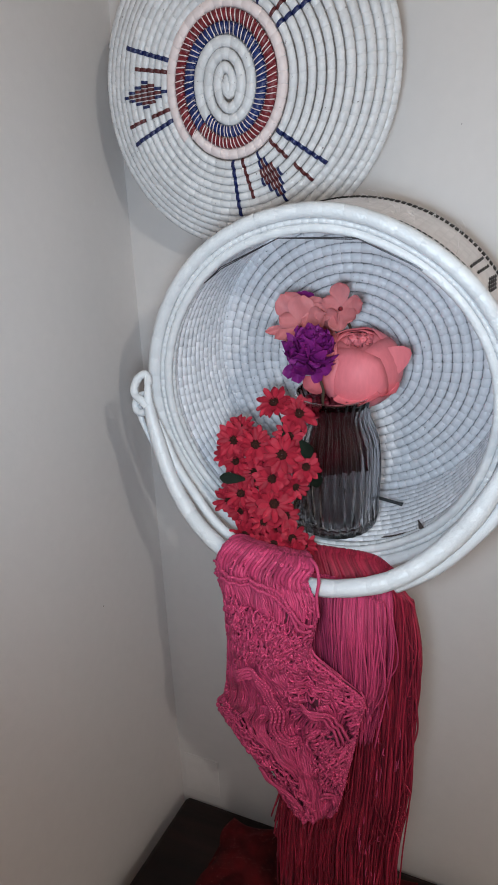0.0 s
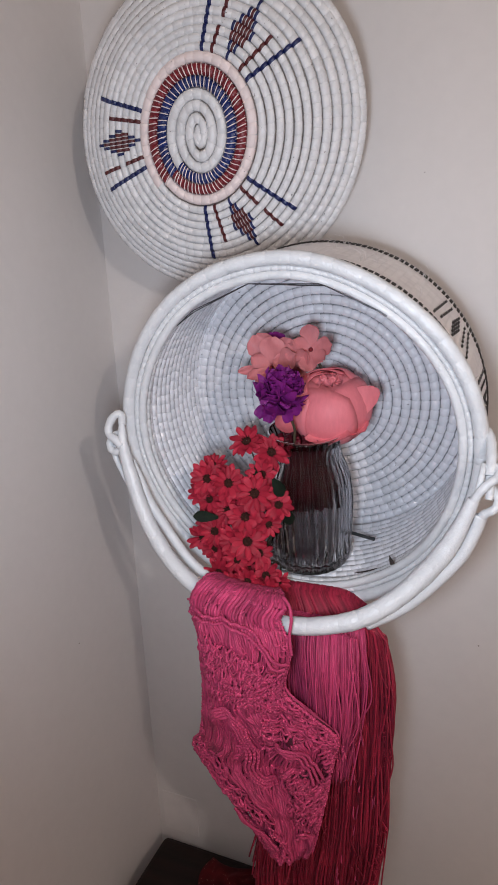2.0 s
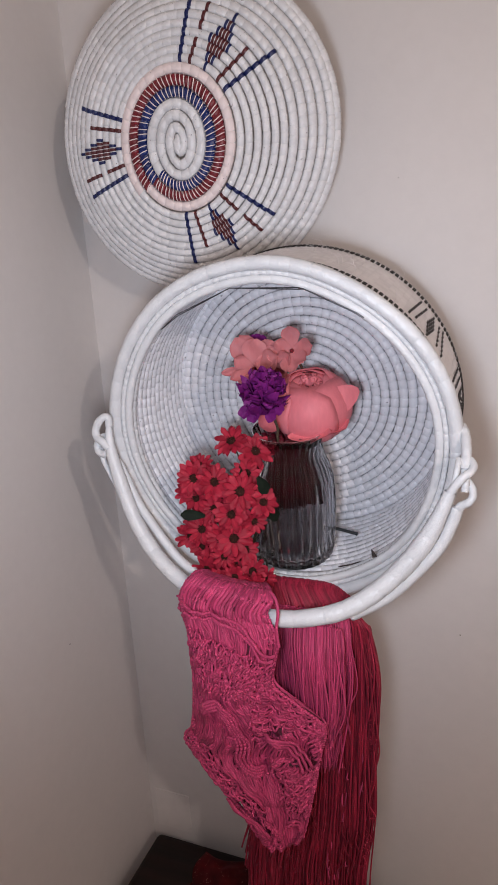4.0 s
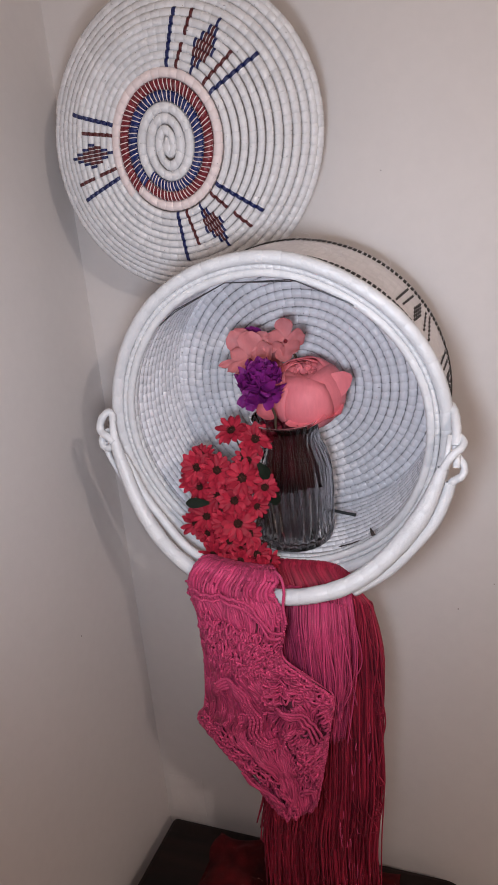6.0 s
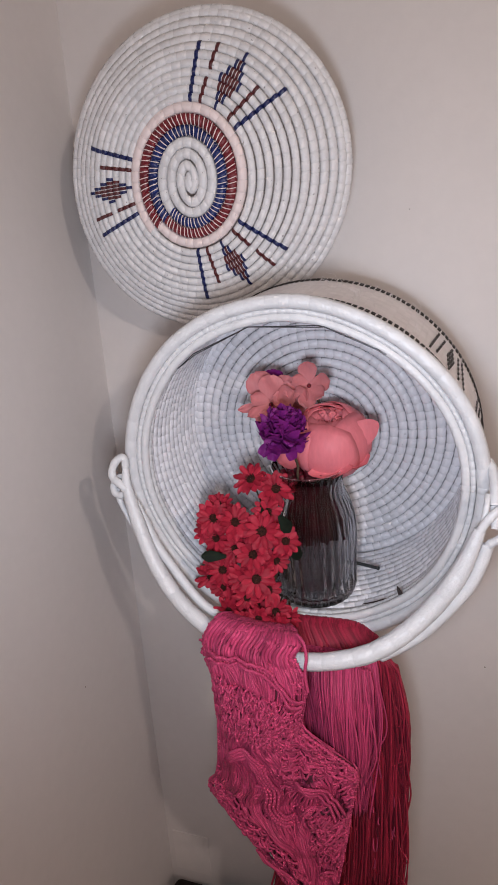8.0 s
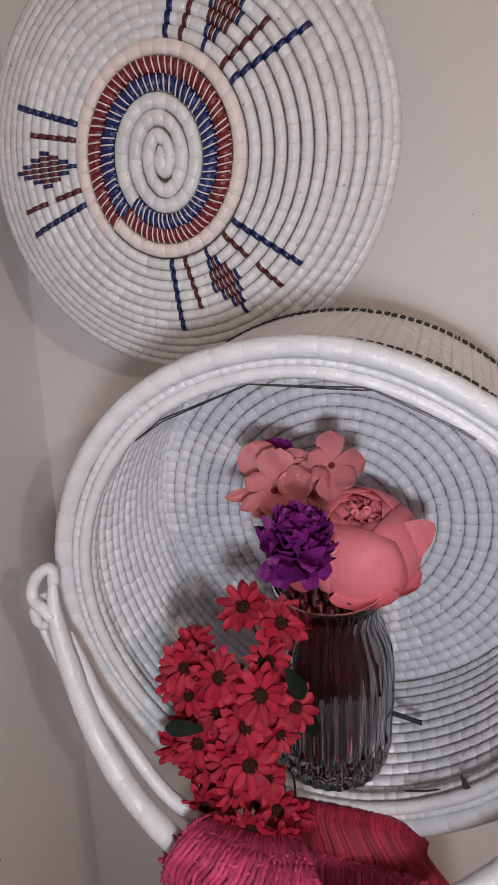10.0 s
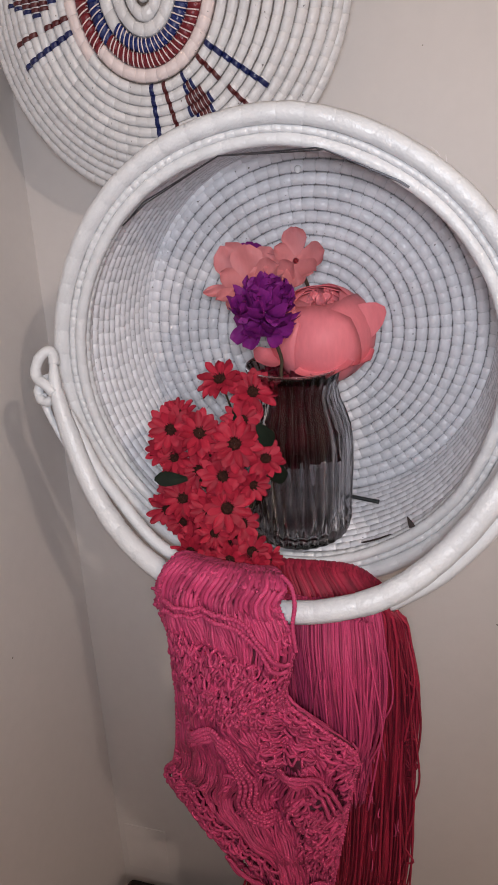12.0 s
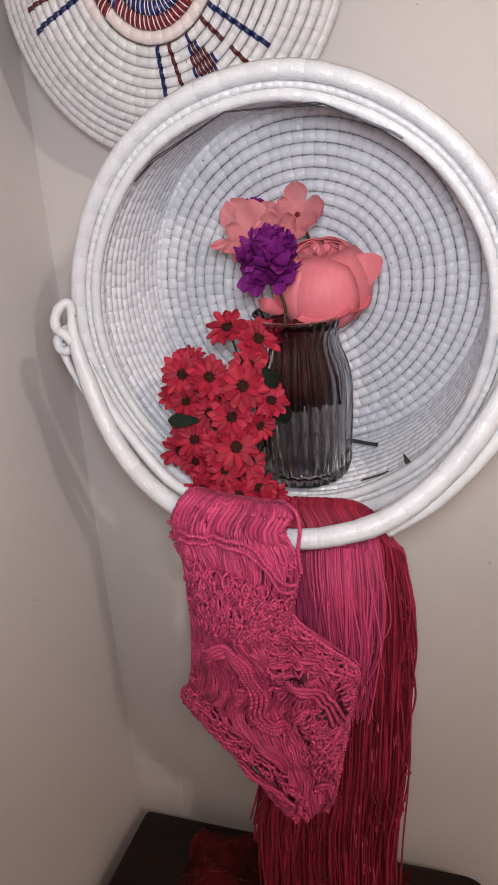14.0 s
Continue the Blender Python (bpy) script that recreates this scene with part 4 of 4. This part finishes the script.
# ---- the magenta shawl ----
LEFT = [(0.372, -0.268, 1.545), (0.36, -0.318, 1.573), (0.351, -0.344, 1.567), (0.339, -0.345, 1.539), (0.349, -0.35, 1.493), (0.348, -0.345, 1.441), (0.343, -0.338, 1.387), (0.337, -0.333, 1.348), (0.324, -0.32, 1.309), (0.304, -0.308, 1.278), (0.333, -0.325, 1.261), (0.376, -0.342, 1.241), (0.413, -0.35, 1.209), (0.438, -0.355, 1.181), (0.455, -0.358, 1.166)]
RIGHT = [(0.434, -0.268, 1.54), (0.462, -0.318, 1.559), (0.477, -0.347, 1.555), (0.47, -0.353, 1.537), (0.484, -0.356, 1.502), (0.477, -0.354, 1.463), (0.473, -0.352, 1.432), (0.507, -0.345, 1.4), (0.54, -0.335, 1.369), (0.535, -0.333, 1.334), (0.529, -0.335, 1.305), (0.524, -0.342, 1.275), (0.518, -0.35, 1.246), (0.512, -0.354, 1.214), (0.505, -0.358, 1.187)]
NV, NU = 120, 60
L_PTS, R_PTS = spline(LEFT, NV), spline(RIGHT, NV)


def shawl_at(u, v, lift=0.0):
    i = min(max(v, 0), 1) * (NV - 1)
    k = min(int(i), NV - 2)
    f = i - k
    l, r = L_PTS[k] * (1 - f) + L_PTS[k + 1] * f, R_PTS[k] * (1 - f) + R_PTS[k + 1] * f
    p = l + (r - l) * u
    hang = min(max((v - 0.18) / 0.2, 0), 1)
    bow = 4 * u * (1 - u)
    fold = noise.noise(Vector((u * 3.1, v * 4.2, 3.7)))
    lump = 0.0095 * noise.noise(Vector((u * 6.5, v * 15, 8.3))) + 0.0045 * noise.noise(Vector((u * 15, v * 33, 1.2)))
    # folded seam, hole and gathered pouch
    ridge = float(np.interp(v, (0.433, 0.55, 0.70, 0.858), (0.97, 0.67, 0.65, 0.45)))
    if 0.44 < v < 0.80:
        deep = math.sin(math.pi * (v - 0.44) / 0.36)
        lump += deep * (0.009 * math.exp(-((u - ridge - 0.07) / 0.05) ** 2) - 0.012 * math.exp(-((u - ridge) / 0.03) ** 2))
    lump -= 0.009 * math.exp(-((u - 0.72) / 0.045) ** 2 - ((v - 0.290) / 0.012) ** 2)
    lump += 0.010 * math.exp(-((u - 0.85) / 0.12) ** 2 - ((v - 0.74) / 0.06) ** 2)
    lump += 0.008 * math.exp(-((u - 0.54) / 0.10) ** 2 - ((v - 0.60) / 0.05) ** 2)
    soft = min(1.0, 8 * u, 8 * (1 - u)) * min(1.0, v / 0.12)
    p = p + np.array((0, -1, 0.05)) * (hang * (0.030 * bow * (1 - 0.85 * max(0.0, (v - 0.72) / 0.28)) + 0.010 * fold) + 0.006 * bow + soft * lump + lift)
    return p


def off_line(u, v, keys):
    """Distance in the cloth from a line of (u, v) keys, v counted three times."""
    best = 9.0
    for (a, b), (c, d) in zip(keys[:-1], keys[1:]):
        ex, ey, px, py = c - a, 3 * (d - b), u - a, 3 * (v - b)
        f = min(max((ex * px + ey * py) / (ex * ex + ey * ey), 0), 1)
        best = min(best, math.hypot(px - f * ex, py - f * ey))
    return best


KNOT_LINES = (((0.10, 0.300), (0.48, 0.325), (0.73, 0.350), (0.95, 0.408)), ((0.15, 0.335), (0.50, 0.365), (0.80, 0.400)), ((0.95, 0.450), (0.97, 0.500), (0.98, 0.575), (0.97, 0.642)),
              ((0.03, 0.633), (0.03, 0.742), (0.12, 0.792), (0.15, 0.850), (0.47, 0.908)), ((0.83, 0.667), (0.88, 0.758), (0.92, 0.842)), ((0.98, 0.425), (0.67, 0.550)))
CORDS = (((0.10, 0.225), (0.35, 0.225), (0.53, 0.226), (0.67, 0.233), (0.78, 0.267), (0.87, 0.300), (0.95, 0.323), (1.0, 0.327)),
         ((0.22, 0.450), (0.36, 0.432), (0.49, 0.434), (0.545, 0.467), (0.51, 0.525), (0.52, 0.608), (0.58, 0.675), (0.66, 0.702)),
         ((0.68, 0.550), (0.73, 0.556), (0.80, 0.583), (0.90, 0.642), (0.95, 0.700)),
         ((0.75, 0.883), (0.85, 0.883), (0.97, 0.930), (0.93, 0.967)),
         ((0.17, 0.792), (0.18, 0.825), (0.28, 0.858), (0.43, 0.908)))
CORD_STRANDS = ((-0.0036, 0.0036), (-0.0066, -0.0022, 0.0022, 0.0066), (-0.0044, 0.0, 0.0044), (-0.0024, 0.0024), (-0.0024, 0.0024))


def knotted(u, v):
    """1 within the knotted bands of the shawl, 0 outside"""
    if (v > 0.63 and u < 0.24 + 0.9 * (v - 0.63)) or (0.64 < v < 0.90 and u > 0.72):
        return 1
    return min(max((0.10 - min(off_line(u, v, line) for line in KNOT_LINES)) / 0.04, 0), 1)


def shawl():
    t = thing("crochet_shawl", (0.45, -0.30, 1.2), "magenta crocheted shawl with long fringe draped over the basket", "shawl")
    # backing sheet behind the yarn; its dark colour stands in for shade in the gaps
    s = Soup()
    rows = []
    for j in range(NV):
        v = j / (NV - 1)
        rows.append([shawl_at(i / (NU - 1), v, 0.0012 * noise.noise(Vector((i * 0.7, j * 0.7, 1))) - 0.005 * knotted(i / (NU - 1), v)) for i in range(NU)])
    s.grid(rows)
    s.make("panel", M_HOLESHADE, t)
    # lengthwise yarn lying on the panel
    s = Soup()
    # fans: yarn running down between the cords, gathered in clusters
    for v0, v1, fans in ((0.02, 0.14, 3), (0.235, 0.30, 4), (0.37, 0.45, 6), (0.45, 0.56, 5), (0.56, 0.70, 4), (0.70, 0.84, 5), (0.84, 0.97, 3)):
        for fan in range(fans):
            mid = (fan + 0.5) / fans
            for k in range(28):
                w = (rng.random() - 0.5) / fans * 1.25
                drop = (0.45 + 0.25 * rng.random())
                ph = rng.random() * 6
                lift = 0.0012 + 0.0035 * rng.random()
                pts = []
                for f in np.linspace(0, 1, 10):
                    u = mid + w * (1 - drop * f) + 0.010 * math.sin(ph + 5 * f)
                    v = min(v0 + (v1 - v0) * (0.05 * math.sin(ph) + f), 0.99)
                    pts.append(shawl_at(min(max(u, 0), 1), v, lift * math.sin(math.pi * min(f + 0.1, 1)) + 0.001 - 0.010 * knotted(u, v)))
                s.tube(pts, 0.0011 + 0.0006 * rng.random(), 5)
    # slanting ribs with slits between, above the first cord
    for k in range(25):
        u0 = (k + 0.5 + 0.3 * (rng.random() - 0.5)) / 25
        pts = [shawl_at(min(max(u0 + 0.05 * (1 - f) - 0.02 * math.sin(3 * f), 0), 1), 0.085 + 0.137 * f + 0.06 * max(0, u0 - 0.62) * f, 0.0030 + 0.0030 * math.sin(math.pi * f)) for f in np.linspace(0, 1, 12)]
        s.tube(pts, [0.0021 + 0.0006 * math.sin(math.pi * f) for f in np.linspace(0, 1, 12)], 6)
    for k in range(62):
        u0 = (k + rng.random()) / 62
        for v0 in (0.0, 0.16, 0.32, 0.48, 0.64, 0.80):
            ph = rng.random() * 6
            pts = []
            for f in np.linspace(0, 1, 12):
                v = v0 + 0.19 * f
                gather = 0.011 * math.sin(9.4 * u0 * (1 + 0.2 * v0) + 11 * v)
                pts.append(shawl_at(min(max(u0 + gather + 0.006 * math.sin(ph + 5 * f), 0), 1), min(v, 0.99), 0.0010 + 0.0022 * (0.5 + 0.5 * math.sin(ph + 6 * f)) - 0.010 * knotted(u0, v)))
            s.tube(pts, 0.0014 + 0.0006 * rng.random(), 5)
    tagged(s.make("yarn", M_YARN, t), kind="stuff")
    # knotted crochet: small crooked loops
    s = Soup()

    def knot(u, v, size):
        n = 8
        q0 = rng.random() * 6.28
        turn = 4.2 + 2.4 * rng.random()
        tall = rng.random()
        pts = []
        for i in range(n):
            f = i / (n - 1)
            q = q0 + turn * f
            du = size * math.cos(q) * (0.6 + 0.6 * f)
            dv = size * math.sin(q) * (0.6 + 0.6 * f)
            pts.append(shawl_at(min(max(u + du / 0.17, 0), 1), min(max(v + dv / 0.5, 0.01), 0.995), 0.0015 + 0.0065 * math.sin(math.pi * f) * (0.4 + 0.6 * tall)))
        s.tube(pts, 0.0014 + 0.0007 * rng.random(), 5)

    # open net of crooked chains in the lace, with holes between
    def lace(u, v):
        return knotted(u, v) == 1 or min(off_line(u, v, line) for line in KNOT_LINES) < 0.12

    def off_cords(u, v):
        return min(off_line(u, v, line) for line in CORDS)

    nu, nv = 20, 66
    node = {}
    for i in range(nu + 1):
        for j in range(nv + 1):
            node[i, j] = (min(max((i + 0.5 * (j % 2) + 0.7 * (rng.random() - 0.5)) / nu, 0.0), 1.0), 0.02 + 0.97 * min(max((j + 0.7 * (rng.random() - 0.5)) / nv, 0.0), 1.0))
    for (i, j), (u, v) in node.items():
        if not lace(u, v) or off_cords(u, v) < 0.07:
            continue
        for other in ((i + (j % 2) - 1, j + 1), (i + (j % 2), j + 1)):
            if other not in node or rng.random() < 0.18:
                continue
            u2, v2 = node[other]
            sway, high = 0.03 * (rng.random() - 0.5), 0.0035 + 0.0035 * rng.random()
            pts = [shawl_at(min(max(u + (u2 - u) * f + sway * math.sin(math.pi * f), 0), 1), v + (v2 - v) * f, 0.0035 + high * math.sin(math.pi * f) + 0.0010 * math.sin(9 * f)) for f in np.linspace(-0.08, 1.08, 7)]
            s.tube(pts, [0.0014 + 0.0006 * rng.random() for _ in pts], 5)

    count = 0
    while count < 860:
        u, v = rng.random(), 0.02 + 0.96 * rng.random()
        near = min(off_line(u, v, line) for line in KNOT_LINES)
        left = v > 0.63 and u < 0.20 + 0.9 * max(0, v - 0.72) and rng.random() < 0.75
        pouch = 0.66 < v < 0.88 and u > 0.76 and rng.random() < 0.6
        edge = u < 0.035 or u > 0.965
        top = 0.05 < v < 0.135 and rng.random() < 0.6
        loose = rng.random() < 0.035
        if (near < 0.085 or left or pouch or edge or top or loose) and off_cords(u, v) > 0.06:
            knot(u, v, 0.0028 + 0.0030 * rng.random())
            count += 1
    tagged(s.make("knotwork", M_YARN, t), kind="stuff")
    # scalloped cords: chain-stitched strands side by side
    for keys, offsets in zip(CORDS, CORD_STRANDS):
        for off in offsets:
            line = np.array(spline([(0.17 * u, 0.5 * v) for u, v in keys], 320))
            way = np.gradient(line, axis=0)
            way = way / (np.linalg.norm(way, axis=1)[:, None] + 1e-9)
            line = line + off * np.stack([-way[:, 1], way[:, 0]], axis=1)
            pts = [shawl_at(min(max(x / 0.17, 0), 1), z / 0.5, 0.0130 + 0.0004 * math.sin(1.05 * i)) for i, (x, z) in enumerate(line)]
            s = Soup()
            s.tube(pts, [0.0023 + 0.00032 * math.sin(1.05 * i + 1.0) for i in range(len(pts))], 6)
            s.make("cord", M_YARN, t)
    # edging along both sides
    for u in (0.0, 1.0):
        s = Soup()
        pts = [shawl_at(u, 0.03 + 0.95 * k / 360, 0.002 + 0.0016 * math.sin(2.1 * k)) + np.array(((u - 0.5) * 0.003 * rng.random(), 0, 0)) for k in range(360)]
        s.tube(pts, [0.0017 + 0.0009 * math.sin(1.05 * k) ** 2 + 0.0004 * rng.random() for k in range(360)], 5)
        s.make("edging", M_YARN, t)
    # loose cord crossing the handle beside the panel
    s = Soup()
    pts = spline([(0.474, -0.345, 1.567), (0.485, -0.354, 1.561), (0.489, -0.359, 1.544), (0.486, -0.36, 1.522), (0.488, -0.36, 1.494)], 66)
    s.tube(pts, [0.0022 + 0.0005 * math.sin(2.1 * k) for k in range(66)], 6)
    s.make("cord", M_YARN, t)
    # small knotted upper fold standing off beside the handle
    s = Soup()
    for k in range(70):
        g = rng.random()
        p = np.array((0.344 - 0.018 * rng.random() * math.sin(math.pi * (0.2 + 0.7 * g)), -0.320 - 0.014 * g - 0.006 * rng.random(), 1.556 - 0.056 * g))
        q = rng.random() * 6.28
        s.tube(spline([p, p + 0.0035 * np.array((math.cos(q), -0.5, math.sin(q))), p + 0.004 * np.array((math.cos(q + 1.5), 0.1, math.sin(q + 1.5)))], 7), 0.0019, 5)
    s.make("fold", M_YARN, t)
    # fringe, in hanks: over the rim, behind the handle, down to the table
    def hank(f0, f1, count, x_tops, x_lows, y0, mat, ends, skip=0, thick=1.0):
        s = Soup()
        for k in range(count):
            f = f0 + (f1 - f0) * rng.random()
            back = rng.random()
            sway = rng.gauss(0, 1)
            x_top = x_tops[0] + (x_tops[1] - x_tops[0]) * f + 0.002 * rng.gauss(0, 1)
            x_low = x_lows[0] + (x_lows[1] - x_lows[0]) * f + 0.004 * sway
            x_mid = 0.6 * x_top + 0.4 * x_low + 0.016 * f * f * (1.0 if y0 > -0.23 else 0.3) + 0.004 * rng.gauss(0, 1)
            y = y0 - (0.022 if y0 > -0.25 else 0.009) * back - 0.010 * math.sin(math.pi * f)
            end = ends[0] + (ends[1] - ends[0]) * rng.random() ** 1.5
            x_rim = 0.418 + 0.132 * (x_top - 0.430) / 0.152
            crest = 1.5215 - 0.012 * (max(0, x_rim - 0.505) / 0.04) ** 2 + 0.001 * rng.random()
            pts = [(x_rim, -0.2120, crest - 0.004), (x_rim, -0.2190, crest), (x_rim + 0.001, -0.2265 - 0.004 * back, crest - 0.006), (0.2 * x_rim + 0.8 * x_top, min(-0.236, y0 + 0.015) - 0.008 * back, crest - 0.030), (x_top, y, 1.455)]
            for z, w in ((1.38, 0.0), (1.27, 0.10), (1.13, 0.38), (1.02, 0.85)):
                if z < end + 0.04:
                    break
                pts.append((x_mid + (x_low - x_mid) * w + 0.0030 * rng.gauss(0, 1), y + 0.006 * w + 0.005 * rng.gauss(0, 1), z))
            pts.append((x_low + 0.004 * rng.gauss(0, 1), y + 0.006 * rng.gauss(0, 1), end))
            s.tube(spline(pts[skip:], 36), thick * (0.0011 + 0.0007 * rng.random()), 5)
        tagged(s.make("fringe", mat, t), kind="stuff")

    for h in range(9):
        hank(h / 9, (h + 1) / 9 + 0.02, 64, (0.430, 0.562), (0.450, 0.535), -0.262, M_YARN, (1.24, 1.36), 3)
    for h in range(6):
        hank(h / 6, (h + 1) / 6 + 0.02, 30, (0.484, 0.556), (0.500, 0.544), -0.296, M_YARN, (1.31, 1.36), 3)
    for h in range(16):
        hank(h / 16, (h + 1) / 16 + 0.02, 42, (0.430, 0.584), (0.360, 0.562), -0.222, M_CRIMSON, (0.84, 1.04))
    # thicker bunched strands behind, which close the gaps
    for h in range(16):
        hank(h / 16, (h + 1) / 16 + 0.02, 22, (0.430, 0.572), (0.362, 0.552), -0.214, M_CRIMSON, (0.84, 0.98), 0, 2.4)
    for h in range(9):
        hank(h / 9, (h + 1) / 9 + 0.02, 18, (0.432, 0.556), (0.452, 0.530), -0.254, M_YARN, (1.26, 1.36), 3, 2.2)
    # a few stray looped threads at the outer edge
    s = Soup()
    for k in range(6):
        z0 = 1.46 - 0.045 * k
        x0 = 0.582 + 0.008 * math.sin(k)
        s.tube(spline([(x0, -0.232, z0), (x0 + 0.004 + 0.008 * rng.random(), -0.252, z0 - 0.05), (x0 + 0.006 + 0.006 * rng.random(), -0.25, z0 - 0.10), (x0, -0.25, z0 - 0.14)], 16), 0.0014, 5)
    for k in range(22):
        f = rng.random()
        x0, z0 = 0.39 + 0.19 * f, 1.28 - 0.33 * rng.random()
        s.tube(spline([(x0, -0.252, z0), (x0 + 0.003 * rng.gauss(0, 1), -0.258, z0 - 0.015), (x0 + 0.005 * rng.gauss(0, 1), -0.254, z0 - 0.035)], 10), 0.0012, 5)
    # ragged loops along the outer edge
    for k in range(14):
        z0 = 1.40 - 0.36 * rng.random()
        x0 = float(np.interp(z0, (0.95, 1.02, 1.12, 1.25, 1.40), (0.552, 0.562, 0.584, 0.592, 0.586))) - 0.004 * rng.random()
        l = 0.012 + 0.016 * rng.random()
        s.tube(spline([(x0 - 0.006, -0.244, z0 + l), (x0 + 0.004 * rng.random(), -0.248, z0 + 0.5 * l), (x0 + 0.003 + 0.005 * rng.random(), -0.250, z0), (x0 - 0.004, -0.247, z0 - 0.4 * l)], 12), 0.0012, 5)
    tagged(s.make("stray_thread", M_CRIMSON, t), kind="stuff")
    # short pale loose ends in the hanging fringe
    s = Soup()
    for k in range(22):
        z0 = 1.36 - 0.42 * rng.random() ** 0.8
        x0 = 0.515 + (0.070 if z0 > 1.12 else 0.035) * rng.random()
        l = 0.008 + 0.022 * rng.random()
        s.tube(spline([(x0, -0.262 - 0.006 * rng.random(), z0), (x0 + 0.0012 * rng.gauss(0, 1), -0.270, z0 - 0.5 * l), (x0 + 0.002 * rng.gauss(0, 1), -0.266, z0 - l)], 8), [0.0003, 0.0008, 0.0011, 0.0012, 0.0012, 0.0011, 0.0008, 0.0003], 5)
    tagged(s.make("loose_yarn", M_YARN, t), kind="stuff")


shawl()
